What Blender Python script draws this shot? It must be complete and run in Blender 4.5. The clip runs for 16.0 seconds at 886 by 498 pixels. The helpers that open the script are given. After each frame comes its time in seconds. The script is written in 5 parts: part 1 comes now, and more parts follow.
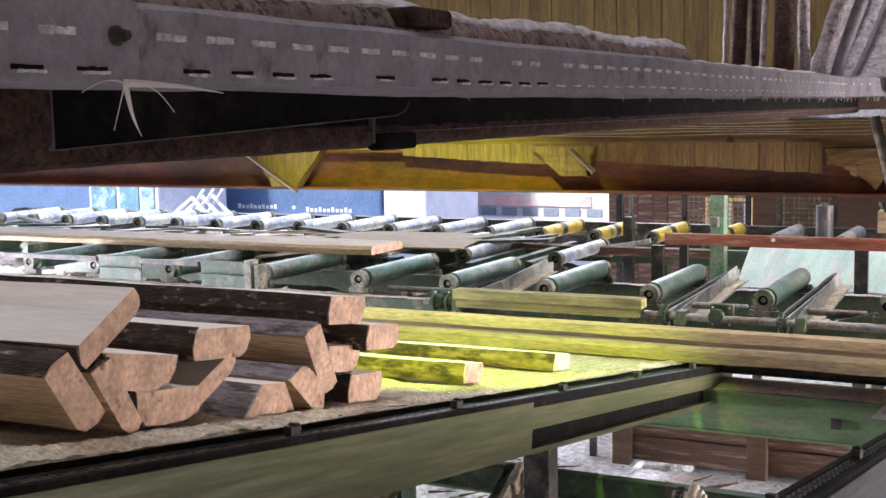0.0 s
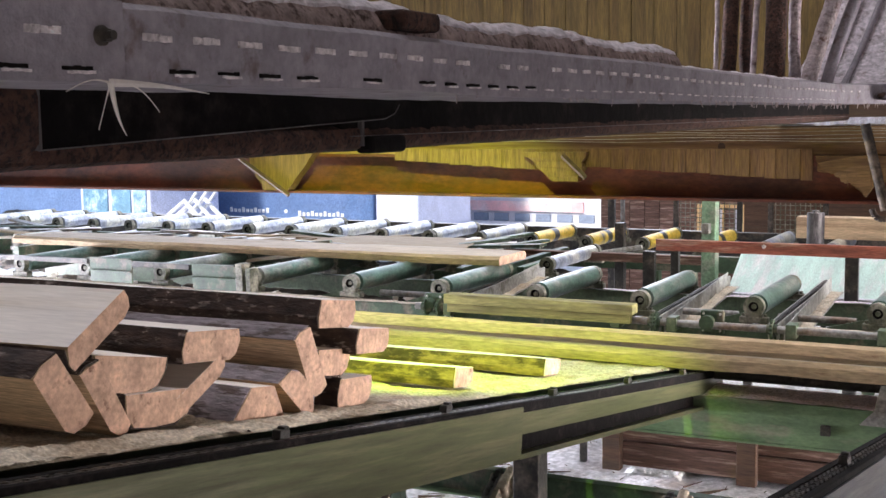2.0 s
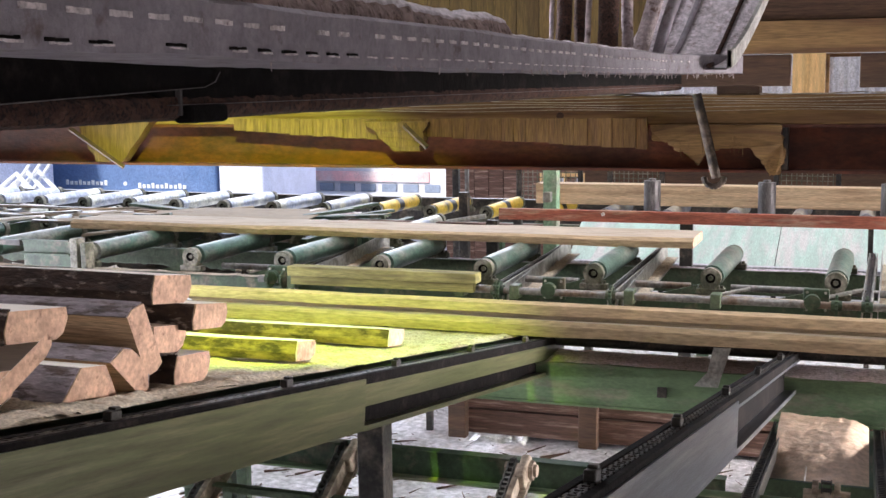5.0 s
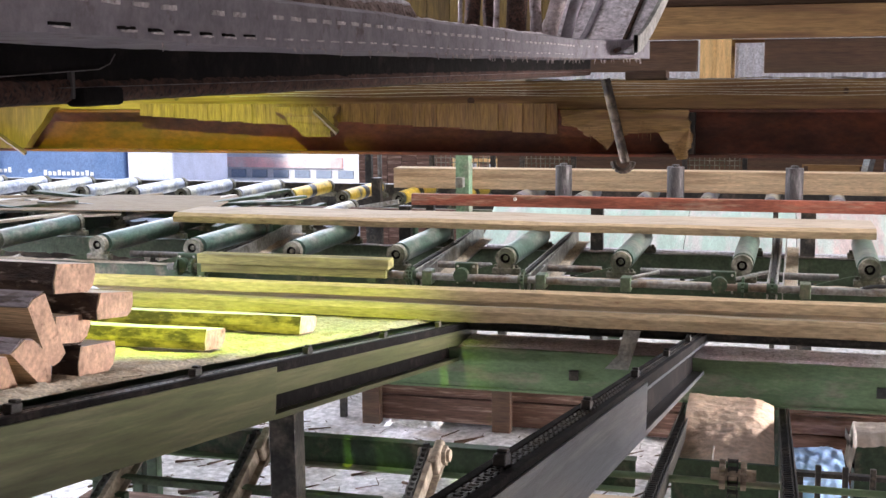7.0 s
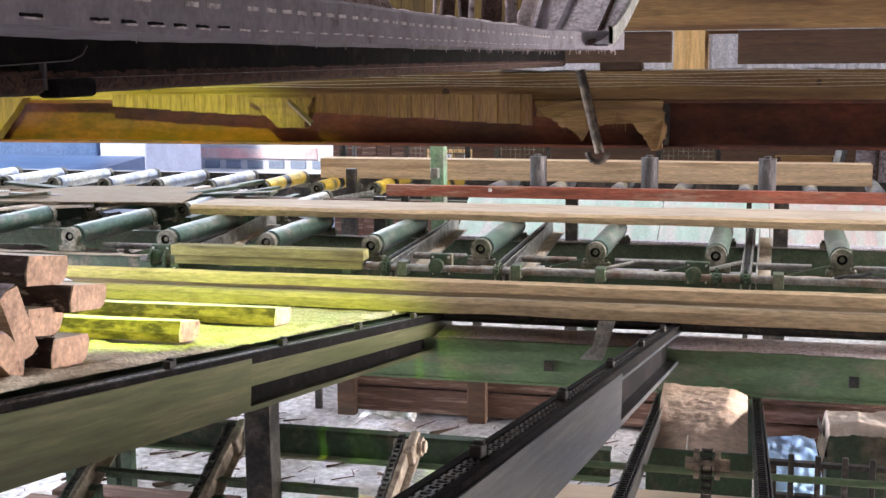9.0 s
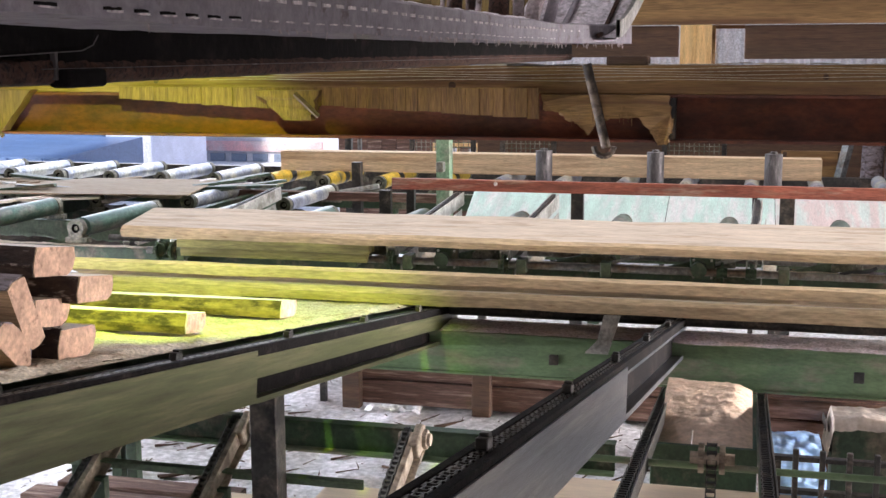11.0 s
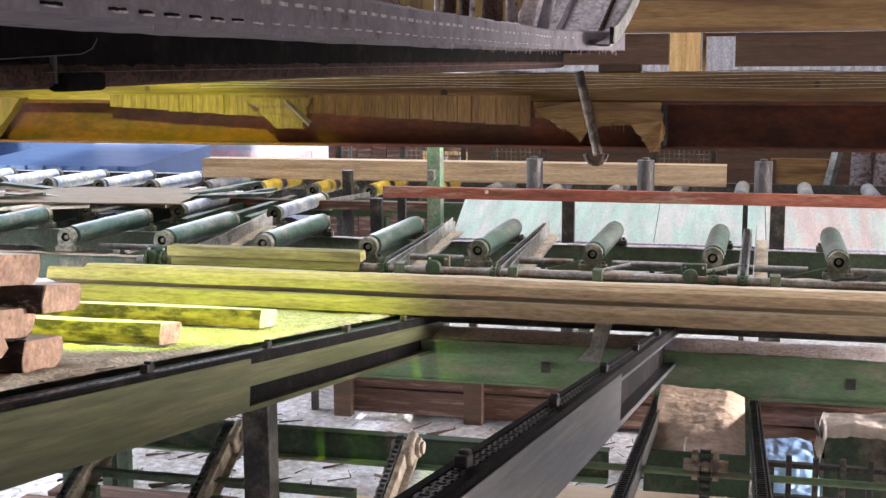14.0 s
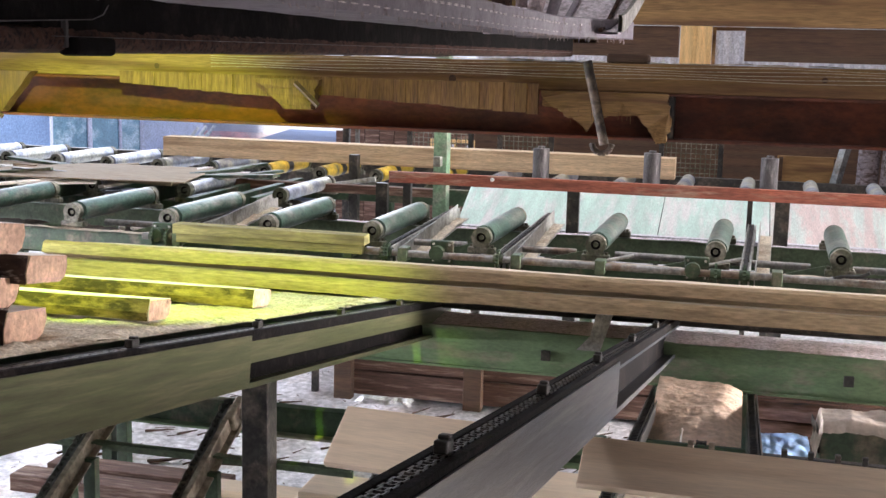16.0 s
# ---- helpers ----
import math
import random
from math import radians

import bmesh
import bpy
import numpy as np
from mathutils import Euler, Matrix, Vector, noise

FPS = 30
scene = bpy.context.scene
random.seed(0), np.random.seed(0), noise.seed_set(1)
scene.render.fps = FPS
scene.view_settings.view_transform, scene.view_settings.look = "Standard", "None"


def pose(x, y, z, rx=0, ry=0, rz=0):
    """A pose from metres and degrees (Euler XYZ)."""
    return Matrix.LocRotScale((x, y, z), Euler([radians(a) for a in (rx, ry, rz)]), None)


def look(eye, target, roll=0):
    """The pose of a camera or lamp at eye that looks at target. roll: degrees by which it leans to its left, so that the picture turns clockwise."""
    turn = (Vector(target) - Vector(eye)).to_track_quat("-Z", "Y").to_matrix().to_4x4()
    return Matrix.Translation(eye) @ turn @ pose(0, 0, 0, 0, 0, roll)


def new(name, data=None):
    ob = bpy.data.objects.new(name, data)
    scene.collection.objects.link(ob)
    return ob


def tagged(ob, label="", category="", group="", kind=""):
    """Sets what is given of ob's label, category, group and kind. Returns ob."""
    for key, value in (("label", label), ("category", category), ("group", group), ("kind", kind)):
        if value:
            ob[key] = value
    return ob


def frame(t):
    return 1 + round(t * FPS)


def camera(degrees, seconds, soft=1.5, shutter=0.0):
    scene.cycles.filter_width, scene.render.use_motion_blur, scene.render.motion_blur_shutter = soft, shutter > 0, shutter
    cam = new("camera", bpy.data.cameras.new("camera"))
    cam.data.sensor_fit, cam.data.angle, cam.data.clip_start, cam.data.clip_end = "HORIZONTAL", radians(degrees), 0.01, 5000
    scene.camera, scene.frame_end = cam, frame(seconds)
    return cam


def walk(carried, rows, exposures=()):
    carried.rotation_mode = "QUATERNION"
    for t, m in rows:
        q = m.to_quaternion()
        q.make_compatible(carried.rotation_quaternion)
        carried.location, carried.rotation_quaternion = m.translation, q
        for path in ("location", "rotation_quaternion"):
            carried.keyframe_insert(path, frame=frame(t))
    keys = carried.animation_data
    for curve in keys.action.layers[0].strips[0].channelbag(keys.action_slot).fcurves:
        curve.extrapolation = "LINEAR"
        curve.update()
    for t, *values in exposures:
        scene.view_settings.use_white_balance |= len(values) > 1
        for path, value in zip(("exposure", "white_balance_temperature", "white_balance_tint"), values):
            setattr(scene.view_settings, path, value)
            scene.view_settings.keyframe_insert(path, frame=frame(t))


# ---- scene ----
cam = camera(40.8, 16.0)
PATH = [
    (0, (0.006, -0.008, 2.301), (-0.901, 1.759, 2.072), -1.2),
    (0.5, (0.007, -0.009, 2.301), (-0.896, 1.761, 2.075), -1.0),
    (1, (-0.004, -0.007, 2.299), (-0.905, 1.764, 2.074), -0.8),
    (1.5, (0.002, -0.006, 2.299), (-0.899, 1.766, 2.076), -0.7),
    (2, (0.012, -0.008, 2.299), (-0.884, 1.766, 2.078), -0.8),
    (2.5, (0.018, -0.006, 2.301), (-0.859, 1.778, 2.08), -0.8),
    (3, (0.012, 0.011, 2.301), (-0.825, 1.814, 2.077), -1.0),
    (3.5, (0.018, 0.019, 2.299), (-0.777, 1.839, 2.066), -1.1),
    (4, (0.024, 0.03, 2.297), (-0.714, 1.872, 2.052), -0.8),
    (4.5, (0.024, 0.031, 2.296), (-0.672, 1.888, 2.04), -0.8),
    (5, (0.021, 0.037, 2.297), (-0.639, 1.905, 2.023), -0.7),
    (7.5, (0.031, 0.059, 2.293), (-0.474, 1.971, 1.993), -0.6),
    (8, (0.032, 0.06, 2.293), (-0.465, 1.974, 1.994), -0.6),
    (8.5, (0.031, 0.057, 2.296), (-0.458, 1.972, 1.989), -0.6),
    (9, (0.026, 0.06, 2.295), (-0.455, 1.975, 1.98), -0.5),
    (11.5, (0.022, 0.051, 2.292), (-0.467, 1.963, 1.967), -0.2),
    (12, (0.024, 0.046, 2.292), (-0.465, 1.959, 1.973), -0.1),
    (12.5, (0.023, 0.042, 2.29), (-0.471, 1.954, 1.976), -0.0),
    (13, (0.026, 0.051, 2.292), (-0.466, 1.964, 1.981), -0.1),
    (13.5, (0.02, 0.057, 2.292), (-0.463, 1.974, 1.985), -0.2),
    (14, (0.006, 0.055, 2.285), (-0.465, 1.974, 1.975), -0.3),
    (14.5, (0.016, 0.052, 2.275), (-0.448, 1.972, 1.96), 0.1),
    (15, (0.023, 0.043, 2.268), (-0.438, 1.962, 1.945), 1.1),
    (15.5, (0.015, 0.029, 2.272), (-0.456, 1.946, 1.946), 1.3),
    (16, (0.019, 0.032, 2.269), (-0.459, 1.946, 1.941), 1.4),
]
walk(cam, [(t, look(eye, target, roll)) for t, eye, target, roll in PATH])

# ---- light ----
world = bpy.data.worlds.new("sky")
scene.world = world
world.use_nodes = True
wn = world.node_tree
sky = wn.nodes.new("ShaderNodeTexSky")
sky.sky_type = "NISHITA"
sky.sun_disc = False
sky.sun_elevation = radians(42)
sky.sun_rotation = radians(190)
wn.links.new(sky.outputs[0], wn.nodes["Background"].inputs[0])
wn.nodes["Background"].inputs[1].default_value = 0.15
scene.view_settings.exposure = 0.68


def lamp(name, kind, m, energy, colour, **more):
    data = bpy.data.lights.new(name, kind)
    data.energy, data.color = energy, colour
    for k, v in more.items():
        if k == "size":
            data.size = v
        if k == "size_y":
            data.shape = "RECTANGLE"
            data.size_y = v
        if k == "spread":
            data.spread = v
        if k == "angle":
            data.angle = v
        if k == "spot":
            data.spot_size, data.spot_blend, data.shadow_soft_size = v
    ob = new(name, data)
    ob.matrix_world = m
    return ob


lamp("sun", "SUN", look((-3.5, -20, 18), (0, 0, 0)), 3.0, (1.0, 0.97, 0.93), angle=radians(4))
# daylight of the open yard, then added fill lamps: rear, east, overhead, low west
lamp("yard_daylight", "AREA", look((-7.4, 13.2, 2.6), (-4.6, 6.0, 0.0)), 290, (0.86, 0.88, 1.0), size=9, size_y=3.5)
lamp("rear_gate_daylight", "AREA", look((3.0, -4.6, 2.4), (-1.0, 6.0, 0.6)), 82, (1.0, 0.92, 0.95), size=6, size_y=3.0)
lamp("east_gate_daylight", "AREA", look((7.5, 7.2, 1.5), (-1.0, 6.5, 0.2)), 265, (1.0, 0.93, 0.94), size=3.0, size_y=2.2, spread=radians(56))
lamp("roof_light_daylight", "AREA", look((-3.6, 3.2, 6.9), (-3.6, 3.21, 0)), 130, (0.97, 0.93, 1.0), size=5, size_y=2.0)
lamp("roof_light_daylight", "AREA", look((-0.6, 9.1, 6.9), (-0.6, 9.11, 0)), 255, (1.0, 0.95, 0.99), size=8, size_y=1.9)
lamp("west_gate_daylight", "AREA", look((-9.8, 6.3, 0.75), (-1, 5.8, 0.1)), 480, (0.87, 0.87, 1.0), size=5, size_y=1.1, spread=radians(70))
# yellow work floodlight over the chain conveyor
lamp("work_floodlight", "SPOT", look((-1.95, 3.1, 3.6), (-3.0, 5.0, 0.985)), 520, (0.66, 1.0, 0.045), spot=(radians(58), 0.5, 0.05))

# ---- materials ----


def material(name, colour, rough=0.7, metal=0.0, scale=6.0, vary=0.35, second=None, second_scale=2.0, second_amount=0.5,
             stretch=(1, 1, 1), bump=0.25, fine=60.0, spec=0.5, island=0.0, grit=0.3):
    """Procedural surface: base colour, a second colour in patches, grain along one axis and fine relief."""
    m = bpy.data.materials.new(name)
    m.use_nodes = True
    nt = m.node_tree
    n, l = nt.nodes, nt.links
    bsdf = n["Principled BSDF"]
    bsdf.inputs["Roughness"].default_value = rough
    bsdf.inputs["Metallic"].default_value = metal
    bsdf.inputs["Specular IOR Level"].default_value = spec
    co = n.new("ShaderNodeTexCoord")
    mp = n.new("ShaderNodeMapping")
    mp.inputs["Scale"].default_value = stretch
    l.new(co.outputs["Object"], mp.inputs[0])
    info = n.new("ShaderNodeObjectInfo")
    off = n.new("ShaderNodeVectorMath")
    off.operation = "MULTIPLY_ADD"
    l.new(info.outputs["Random"], off.inputs[0])
    off.inputs[1].default_value = (7.3, 3.1, 5.7)
    l.new(mp.outputs[0], off.inputs[2])

    def tex(sc, detail, rgh=0.6):
        t = n.new("ShaderNodeTexNoise")
        t.inputs["Scale"].default_value = sc
        t.inputs["Detail"].default_value = detail
        t.inputs["Roughness"].default_value = rgh
        l.new(off.outputs[0], t.inputs["Vector"])
        return t.outputs["Fac"]

    grain = tex(scale, 5)
    ramp = n.new("ShaderNodeMapRange")
    ramp.inputs["From Min"].default_value, ramp.inputs["From Max"].default_value = 0.3, 0.7
    ramp.inputs["To Min"].default_value, ramp.inputs["To Max"].default_value = 1 - vary, 1 + vary
    l.new(grain, ramp.inputs[0])
    base = n.new("ShaderNodeMix")
    base.data_type = "RGBA"
    base.inputs["A"].default_value = (*colour, 1)
    base.inputs["B"].default_value = (*(second or colour), 1)
    if second:
        patch = n.new("ShaderNodeMapRange")
        patch.inputs["From Min"].default_value = 0.62 - 0.35 * second_amount
        patch.inputs["From Max"].default_value = 0.74 - 0.35 * second_amount
        l.new(tex(second_scale, 8, 0.65), patch.inputs[0])
        l.new(patch.outputs[0], base.inputs["Factor"])
    else:
        base.inputs["Factor"].default_value = 0.0
    mul = n.new("ShaderNodeVectorMath")
    mul.operation = "SCALE"
    l.new(base.outputs["Result"], mul.inputs[0])
    l.new(ramp.outputs[0], mul.inputs["Scale"])
    speck = n.new("ShaderNodeMapRange")
    speck.inputs["From Min"].default_value, speck.inputs["From Max"].default_value = 0.32, 0.68
    speck.inputs["To Min"].default_value, speck.inputs["To Max"].default_value = 1 - grit, 1 + grit
    l.new(tex(fine * 0.8, 3), speck.inputs[0])
    rub = n.new("ShaderNodeVectorMath")
    rub.operation = "SCALE"
    l.new(mul.outputs[0], rub.inputs[0])
    l.new(speck.outputs[0], rub.inputs["Scale"])
    mul = rub
    last = mul
    if island:
        geo = n.new("ShaderNodeNewGeometry")
        ir = n.new("ShaderNodeMapRange")
        ir.inputs["To Min"].default_value, ir.inputs["To Max"].default_value = 1 - island, 1 + island
        l.new(geo.outputs["Random Per Island"], ir.inputs[0])
        last = n.new("ShaderNodeVectorMath")
        last.operation = "SCALE"
        l.new(mul.outputs[0], last.inputs[0])
        l.new(ir.outputs[0], last.inputs["Scale"])
    l.new(last.outputs[0], bsdf.inputs["Base Color"])
    if bump:
        b = n.new("ShaderNodeBump")
        b.inputs["Strength"].default_value = bump
        b.inputs["Distance"].default_value = 0.01
        l.new(tex(fine, 6), b.inputs["Height"])
        l.new(b.outputs[0], bsdf.inputs["Normal"])
    return m


GREEN = material("green_machine_paint", (0.085, 0.122, 0.07), 0.5, 0, 9, 0.3, (0.15, 0.15, 0.1), 5.0, 0.18)
GREEN_DARK = material("dark_green_paint", (0.03, 0.06, 0.028), 0.55, 0, 9, 0.4, (0.14, 0.12, 0.08), 4.0, 0.3)
GREEN_BEAM = material("dusty_green_beam_paint", (0.13, 0.2, 0.1), 0.55, 0, 7, 0.3, (0.22, 0.22, 0.15), 4.0, 0.25, (0.6, 1, 1.6), grit=0.15)
ROLLER = material("worn_roller_paint", (0.075, 0.135, 0.105), 0.32, 0.3, 9, 0.35, (0.2, 0.21, 0.18), 5.0, 0.4, (1, 0.5, 1))
# pale copy of the roller paint with bright daylight in its colour
ROLLER_LIT = material("daylit_roller_paint", (0.3, 0.33, 0.4), 0.35, 0.3, 9, 0.35, (0.52, 0.52, 0.44), 3.0, 0.5)
ROLLER_YELLOW = material("yellow_roller_paint", (0.72, 0.5, 0.06), 0.45, 0, 9, 0.25, (0.12, 0.11, 0.08), 6.0, 0.15)
STEEL = material("bare_steel", (0.22, 0.22, 0.21), 0.42, 0.6, 14, 0.35, (0.16, 0.12, 0.09), 4.0, 0.4)
STEEL_DARK = material("oily_black_steel", (0.035, 0.033, 0.03), 0.45, 0.3, 14, 0.5, (0.09, 0.075, 0.06), 6.0, 0.35)
STEEL_PALE = material("worn_bright_steel", (0.45, 0.45, 0.42), 0.4, 0.4, 14, 0.3, (0.25, 0.24, 0.2), 5.0, 0.4)
# rail steel; its olive tint includes the floodlight's bounce
RAIL = material("grey_green_bounce_steel", (0.085, 0.092, 0.04), 0.38, 0.25, 5, 0.35, (0.13, 0.125, 0.065), 2.0, 0.4, (8, 0.7, 14), 0.08, grit=0.12)
RAIL_BLUE = material("blue_grey_rail_steel", (0.085, 0.092, 0.105), 0.32, 0.45, 5, 0.4, (0.15, 0.15, 0.15), 2.0, 0.35, (8, 0.7, 14), 0.08)
ARMCAST = material("dusty_tan_casting", (0.36, 0.3, 0.23), 0.8, 0, 14, 0.4, (0.12, 0.09, 0.065), 12, 0.35)
CASTING = material("dusty_bearing_casting", (0.19, 0.18, 0.14), 0.65, 0, 12, 0.45, (0.07, 0.075, 0.045), 8, 0.45)
RED = material("red_oxide_paint", (0.15, 0.04, 0.018), 0.75, 0, 5, 0.3, (0.085, 0.03, 0.018), 4.0, 0.45, (0.5, 1, 1), grit=0.25, bump=0.3)
REDBAR = material("red_painted_timber", (0.3, 0.09, 0.055), 0.6, 0, 8, 0.35, (0.4, 0.24, 0.17), 5.0, 0.25, (0.4, 3, 3))
TRAY = material("dusty_galvanised_tray", (0.33, 0.305, 0.335), 0.9, 0, 22, 0.18, (0.19, 0.15, 0.145), 24.0, 0.16, bump=0.4, fine=150, grit=0.12)
DUST = material("settled_sawdust", (0.46, 0.39, 0.39), 0.95, 0, 26, 0.25, (0.16, 0.1, 0.085), 40.0, 0.22, bump=0.9, fine=90)
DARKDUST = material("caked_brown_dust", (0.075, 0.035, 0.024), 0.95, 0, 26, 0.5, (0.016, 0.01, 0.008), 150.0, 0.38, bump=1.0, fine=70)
SAWDUST = material("pale_sawdust", (0.52, 0.46, 0.36), 0.95, 0, 22, 0.22, (0.4, 0.32, 0.23), 3.0, 0.35, bump=0.7, fine=110)
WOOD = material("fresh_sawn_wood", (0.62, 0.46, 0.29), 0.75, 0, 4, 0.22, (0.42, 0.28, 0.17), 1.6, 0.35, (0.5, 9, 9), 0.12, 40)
# pale wood; on slab tops the whiteness carries the daylight
WOOD_TOP = material("pale_wood_daylit_top", (0.82, 0.77, 0.71), 0.75, 0, 4, 0.08, (0.7, 0.63, 0.54), 1.2, 0.25, (0.4, 5, 5), 0.05, 40, grit=0.06)
ENDGRAIN = material("sawn_end_grain", (0.55, 0.355, 0.25), 0.8, 0, 14, 0.28, (0.17, 0.085, 0.055), 26.0, 0.1, bump=0.35, fine=80, grit=0.22)
BARK = material("rough_bark", (0.04, 0.024, 0.018), 0.9, 0, 18, 0.7, (0.3, 0.25, 0.22), 22.0, 0.14, (0.7, 2, 2), 1.0, 30, grit=0.4)
BARK_PALE = material("grey_inner_bark", (0.26, 0.22, 0.24), 0.6, 0, 16, 0.5, (0.05, 0.032, 0.026), 16.0, 0.45, (0.6, 2, 2), 0.8, 30, grit=0.35)
WANE = material("mottled_waney_edge", (0.25, 0.17, 0.075), 0.85, 0, 14, 0.4, (0.06, 0.04, 0.02), 10.0, 0.45, (0.7, 2, 2), 0.5, 30, grit=0.25)
PLANKFACE = material("dirty_plank_edge", (0.5, 0.38, 0.23), 0.8, 0, 6, 0.25, (0.2, 0.13, 0.075), 12.0, 0.12, (0.5, 3, 3), 0.3, 30, grit=0.22)
PLANKTOP = material("grey_brown_plank_top", (0.34, 0.27, 0.18), 0.8, 0, 5, 0.25, (0.19, 0.125, 0.075), 5.0, 0.3, (0.5, 4, 4), 0.25, 35, grit=0.2)
FRESHTOP = material("dusty_fresh_plank_top", (0.52, 0.44, 0.34), 0.8, 0, 5, 0.15, (0.4, 0.31, 0.22), 4.0, 0.3, (0.5, 4, 4), 0.15, 35, grit=0.15)
FEEDWOOD = material("smooth_tan_plank", (0.8, 0.65, 0.48), 0.75, 0, 4, 0.08, (0.68, 0.52, 0.36), 1.2, 0.25, (0.4, 5, 5), 0.05, 40, grit=0.06)
TIMBER = material("old_dark_timber", (0.085, 0.044, 0.024), 0.85, 0, 3, 0.4, (0.06, 0.035, 0.02), 1.5, 0.4, (0.5, 9, 9), 0.3, 30)
TIMBER_LIGHT = material("golden_timber", (0.29, 0.17, 0.066), 0.8, 0, 3, 0.35, (0.12, 0.06, 0.025), 1.5, 0.4, (0.5, 9, 9), 0.25, 30)
PLANKWALL = material("plank_wall_wood", (0.13, 0.085, 0.024), 0.85, 0, 4, 0.35, (0.085, 0.052, 0.015), 1.2, 0.4, (9, 9, 0.6), 0.25, 30, island=0.2)
BOXWOOD = material("stained_brown_boards", (0.13, 0.066, 0.045), 0.8, 0, 4, 0.4, (0.25, 0.17, 0.13), 4.0, 0.3, (0.6, 8, 8), 0.25, 30)
CONCRETE = material("sawdust_strewn_concrete", (0.72, 0.71, 0.73), 0.95, 0, 3, 0.14, (0.5, 0.45, 0.42), 2.6, 0.22, bump=0.6, fine=30)
SHEET = material("worn_painted_chute_sheet", (0.46, 0.62, 0.55), 0.45, 0, 2.5, 0.16, (0.62, 0.62, 0.6), 1.8, 0.45, (4, 0.6, 0.6), 0.06, 60, grit=0.2)
SHEET_PINK = material("rust_washed_chute_sheet", (0.58, 0.48, 0.45), 0.45, 0, 2.5, 0.16, (0.52, 0.6, 0.55), 1.8, 0.45, (4, 0.6, 0.6), 0.06, 60, grit=0.2)
BLUE = material("blue_lorry_paint", (0.12, 0.19, 0.36), 0.45, 0, 3, 0.1, (0.09, 0.16, 0.32), 0.8, 0.4, bump=0)
LILAC = material("pale_lilac_panel", (0.62, 0.64, 0.8), 0.6, 0, 3, 0.1, bump=0)
WHITE = material("white_lettering", (0.8, 0.8, 0.8), 0.6, 0, 3, 0.05, bump=0)
PINK = material("pink_banded_wall", (0.75, 0.42, 0.42), 0.8, 0, 3, 0.15, (0.7, 0.6, 0.6), 0.8, 0.4, bump=0)
PALEWALL = material("pale_grey_cladding", (0.56, 0.56, 0.61), 0.7, 0, 3, 0.1, (0.62, 0.62, 0.68), 1, 0.4, bump=0.1)
GLASSY = material("dark_glazing", (0.22, 0.26, 0.34), 0.1, 0, 3, 0.1, bump=0)
CABGLASS = material("pale_blue_glazing", (0.16, 0.3, 0.42), 0.12, 0, 3, 0.3, (0.4, 0.5, 0.6), 1.5, 0.4, bump=0)
# matt black for black steel and for shade in recesses and holes
BLACK_STEEL_SHADE = material("black_steel_and_shade", (0.007, 0.006, 0.006), 0.85, 0, 9, 0.4, (0.022, 0.017, 0.016), 6, 0.3, spec=0.1)
SLOT_DUST_LIGHT = material("dust_and_light_slot", (0.76, 0.71, 0.71), 0.95, 0, 90, 0.4, (0.36, 0.3, 0.3), 120, 0.16, bump=0.6)
# pale dust, lightened further to stand for missing light on riser and ledge
PALEDUST = material("lit_pale_dust", (0.74, 0.69, 0.73), 0.95, 0, 26, 0.18, (0.4, 0.34, 0.35), 34.0, 0.25, bump=0.8, fine=90)
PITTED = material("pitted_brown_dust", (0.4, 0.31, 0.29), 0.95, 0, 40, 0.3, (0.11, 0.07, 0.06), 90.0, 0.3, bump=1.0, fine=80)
WRAP = material("glossy_brown_wrapping", (0.09, 0.045, 0.03), 0.14, 0, 6, 0.4, (0.16, 0.09, 0.07), 5, 0.4, (0.5, 3, 3), 0.9, 9)
GUIDE = material("worn_guide_roller_steel", (0.1, 0.09, 0.09), 0.5, 0.2, 9, 0.3, (0.24, 0.22, 0.22), 4, 0.25, (3, 3, 0.6))
SLATWOOD = material("weathered_slat_wood", (0.2, 0.11, 0.038), 0.85, 0, 5, 0.3, (0.17, 0.09, 0.04), 2, 0.35, (9, 9, 0.7), 0.25, 30)
ROOF = material("dark_roof_boards", (0.1, 0.07, 0.045), 0.9, 0, 3, 0.3, bump=0.2)
TARP = material("blue_plastic_sheet", (0.35, 0.52, 0.82), 0.28, 0, 5, 0.2, (0.4, 0.6, 0.9), 5, 0.5, bump=0.4, fine=12)
PAPER = material("crumpled_pale_sack", (0.47, 0.4, 0.33), 0.85, 0, 7, 0.15, bump=0.4, fine=16)
# yellow-green tint stands for floodlight that misses the support timber
OLDPLANK = material("weathered_flood_tinted_timber", (0.3, 0.28, 0.1), 0.85, 0, 5, 0.3, (0.17, 0.15, 0.06), 3, 0.4, (0.6, 6, 6), 0.3, 30)
# mottled brown, mainly for sheets that darken the gaps under rollers
DARK_BROWN = material("dark_mottled_brown", (0.045, 0.035, 0.028), 0.9, 0, 9, 0.5, (0.16, 0.12, 0.09), 7, 0.3, bump=0.8, fine=24)
HEAPDUST = material("tan_sawdust_heap", (0.66, 0.5, 0.37), 0.95, 0, 24, 0.2, (0.52, 0.38, 0.27), 5, 0.3, bump=0.5, fine=70, grit=0.08)
# bright yellow-orange with the sunlight held in its colour
YELLOWPANEL = material("sunlit_yellow_boards", (0.75, 0.5, 0.22), 0.7, 0, 5, 0.2, (0.6, 0.36, 0.14), 2, 0.4, (6, 6, 0.6))
RUBBER = material("black_rubber", (0.015, 0.015, 0.015), 0.7, 0, 9, 0.2)

# ---- mesh helpers ----


def thing(name, label, category, group="", at=(0, 0, 0), kind=""):
    ob = new(name)
    ob.empty_display_size = 0.1
    ob.location = at
    return tagged(ob, label, category, group, kind)


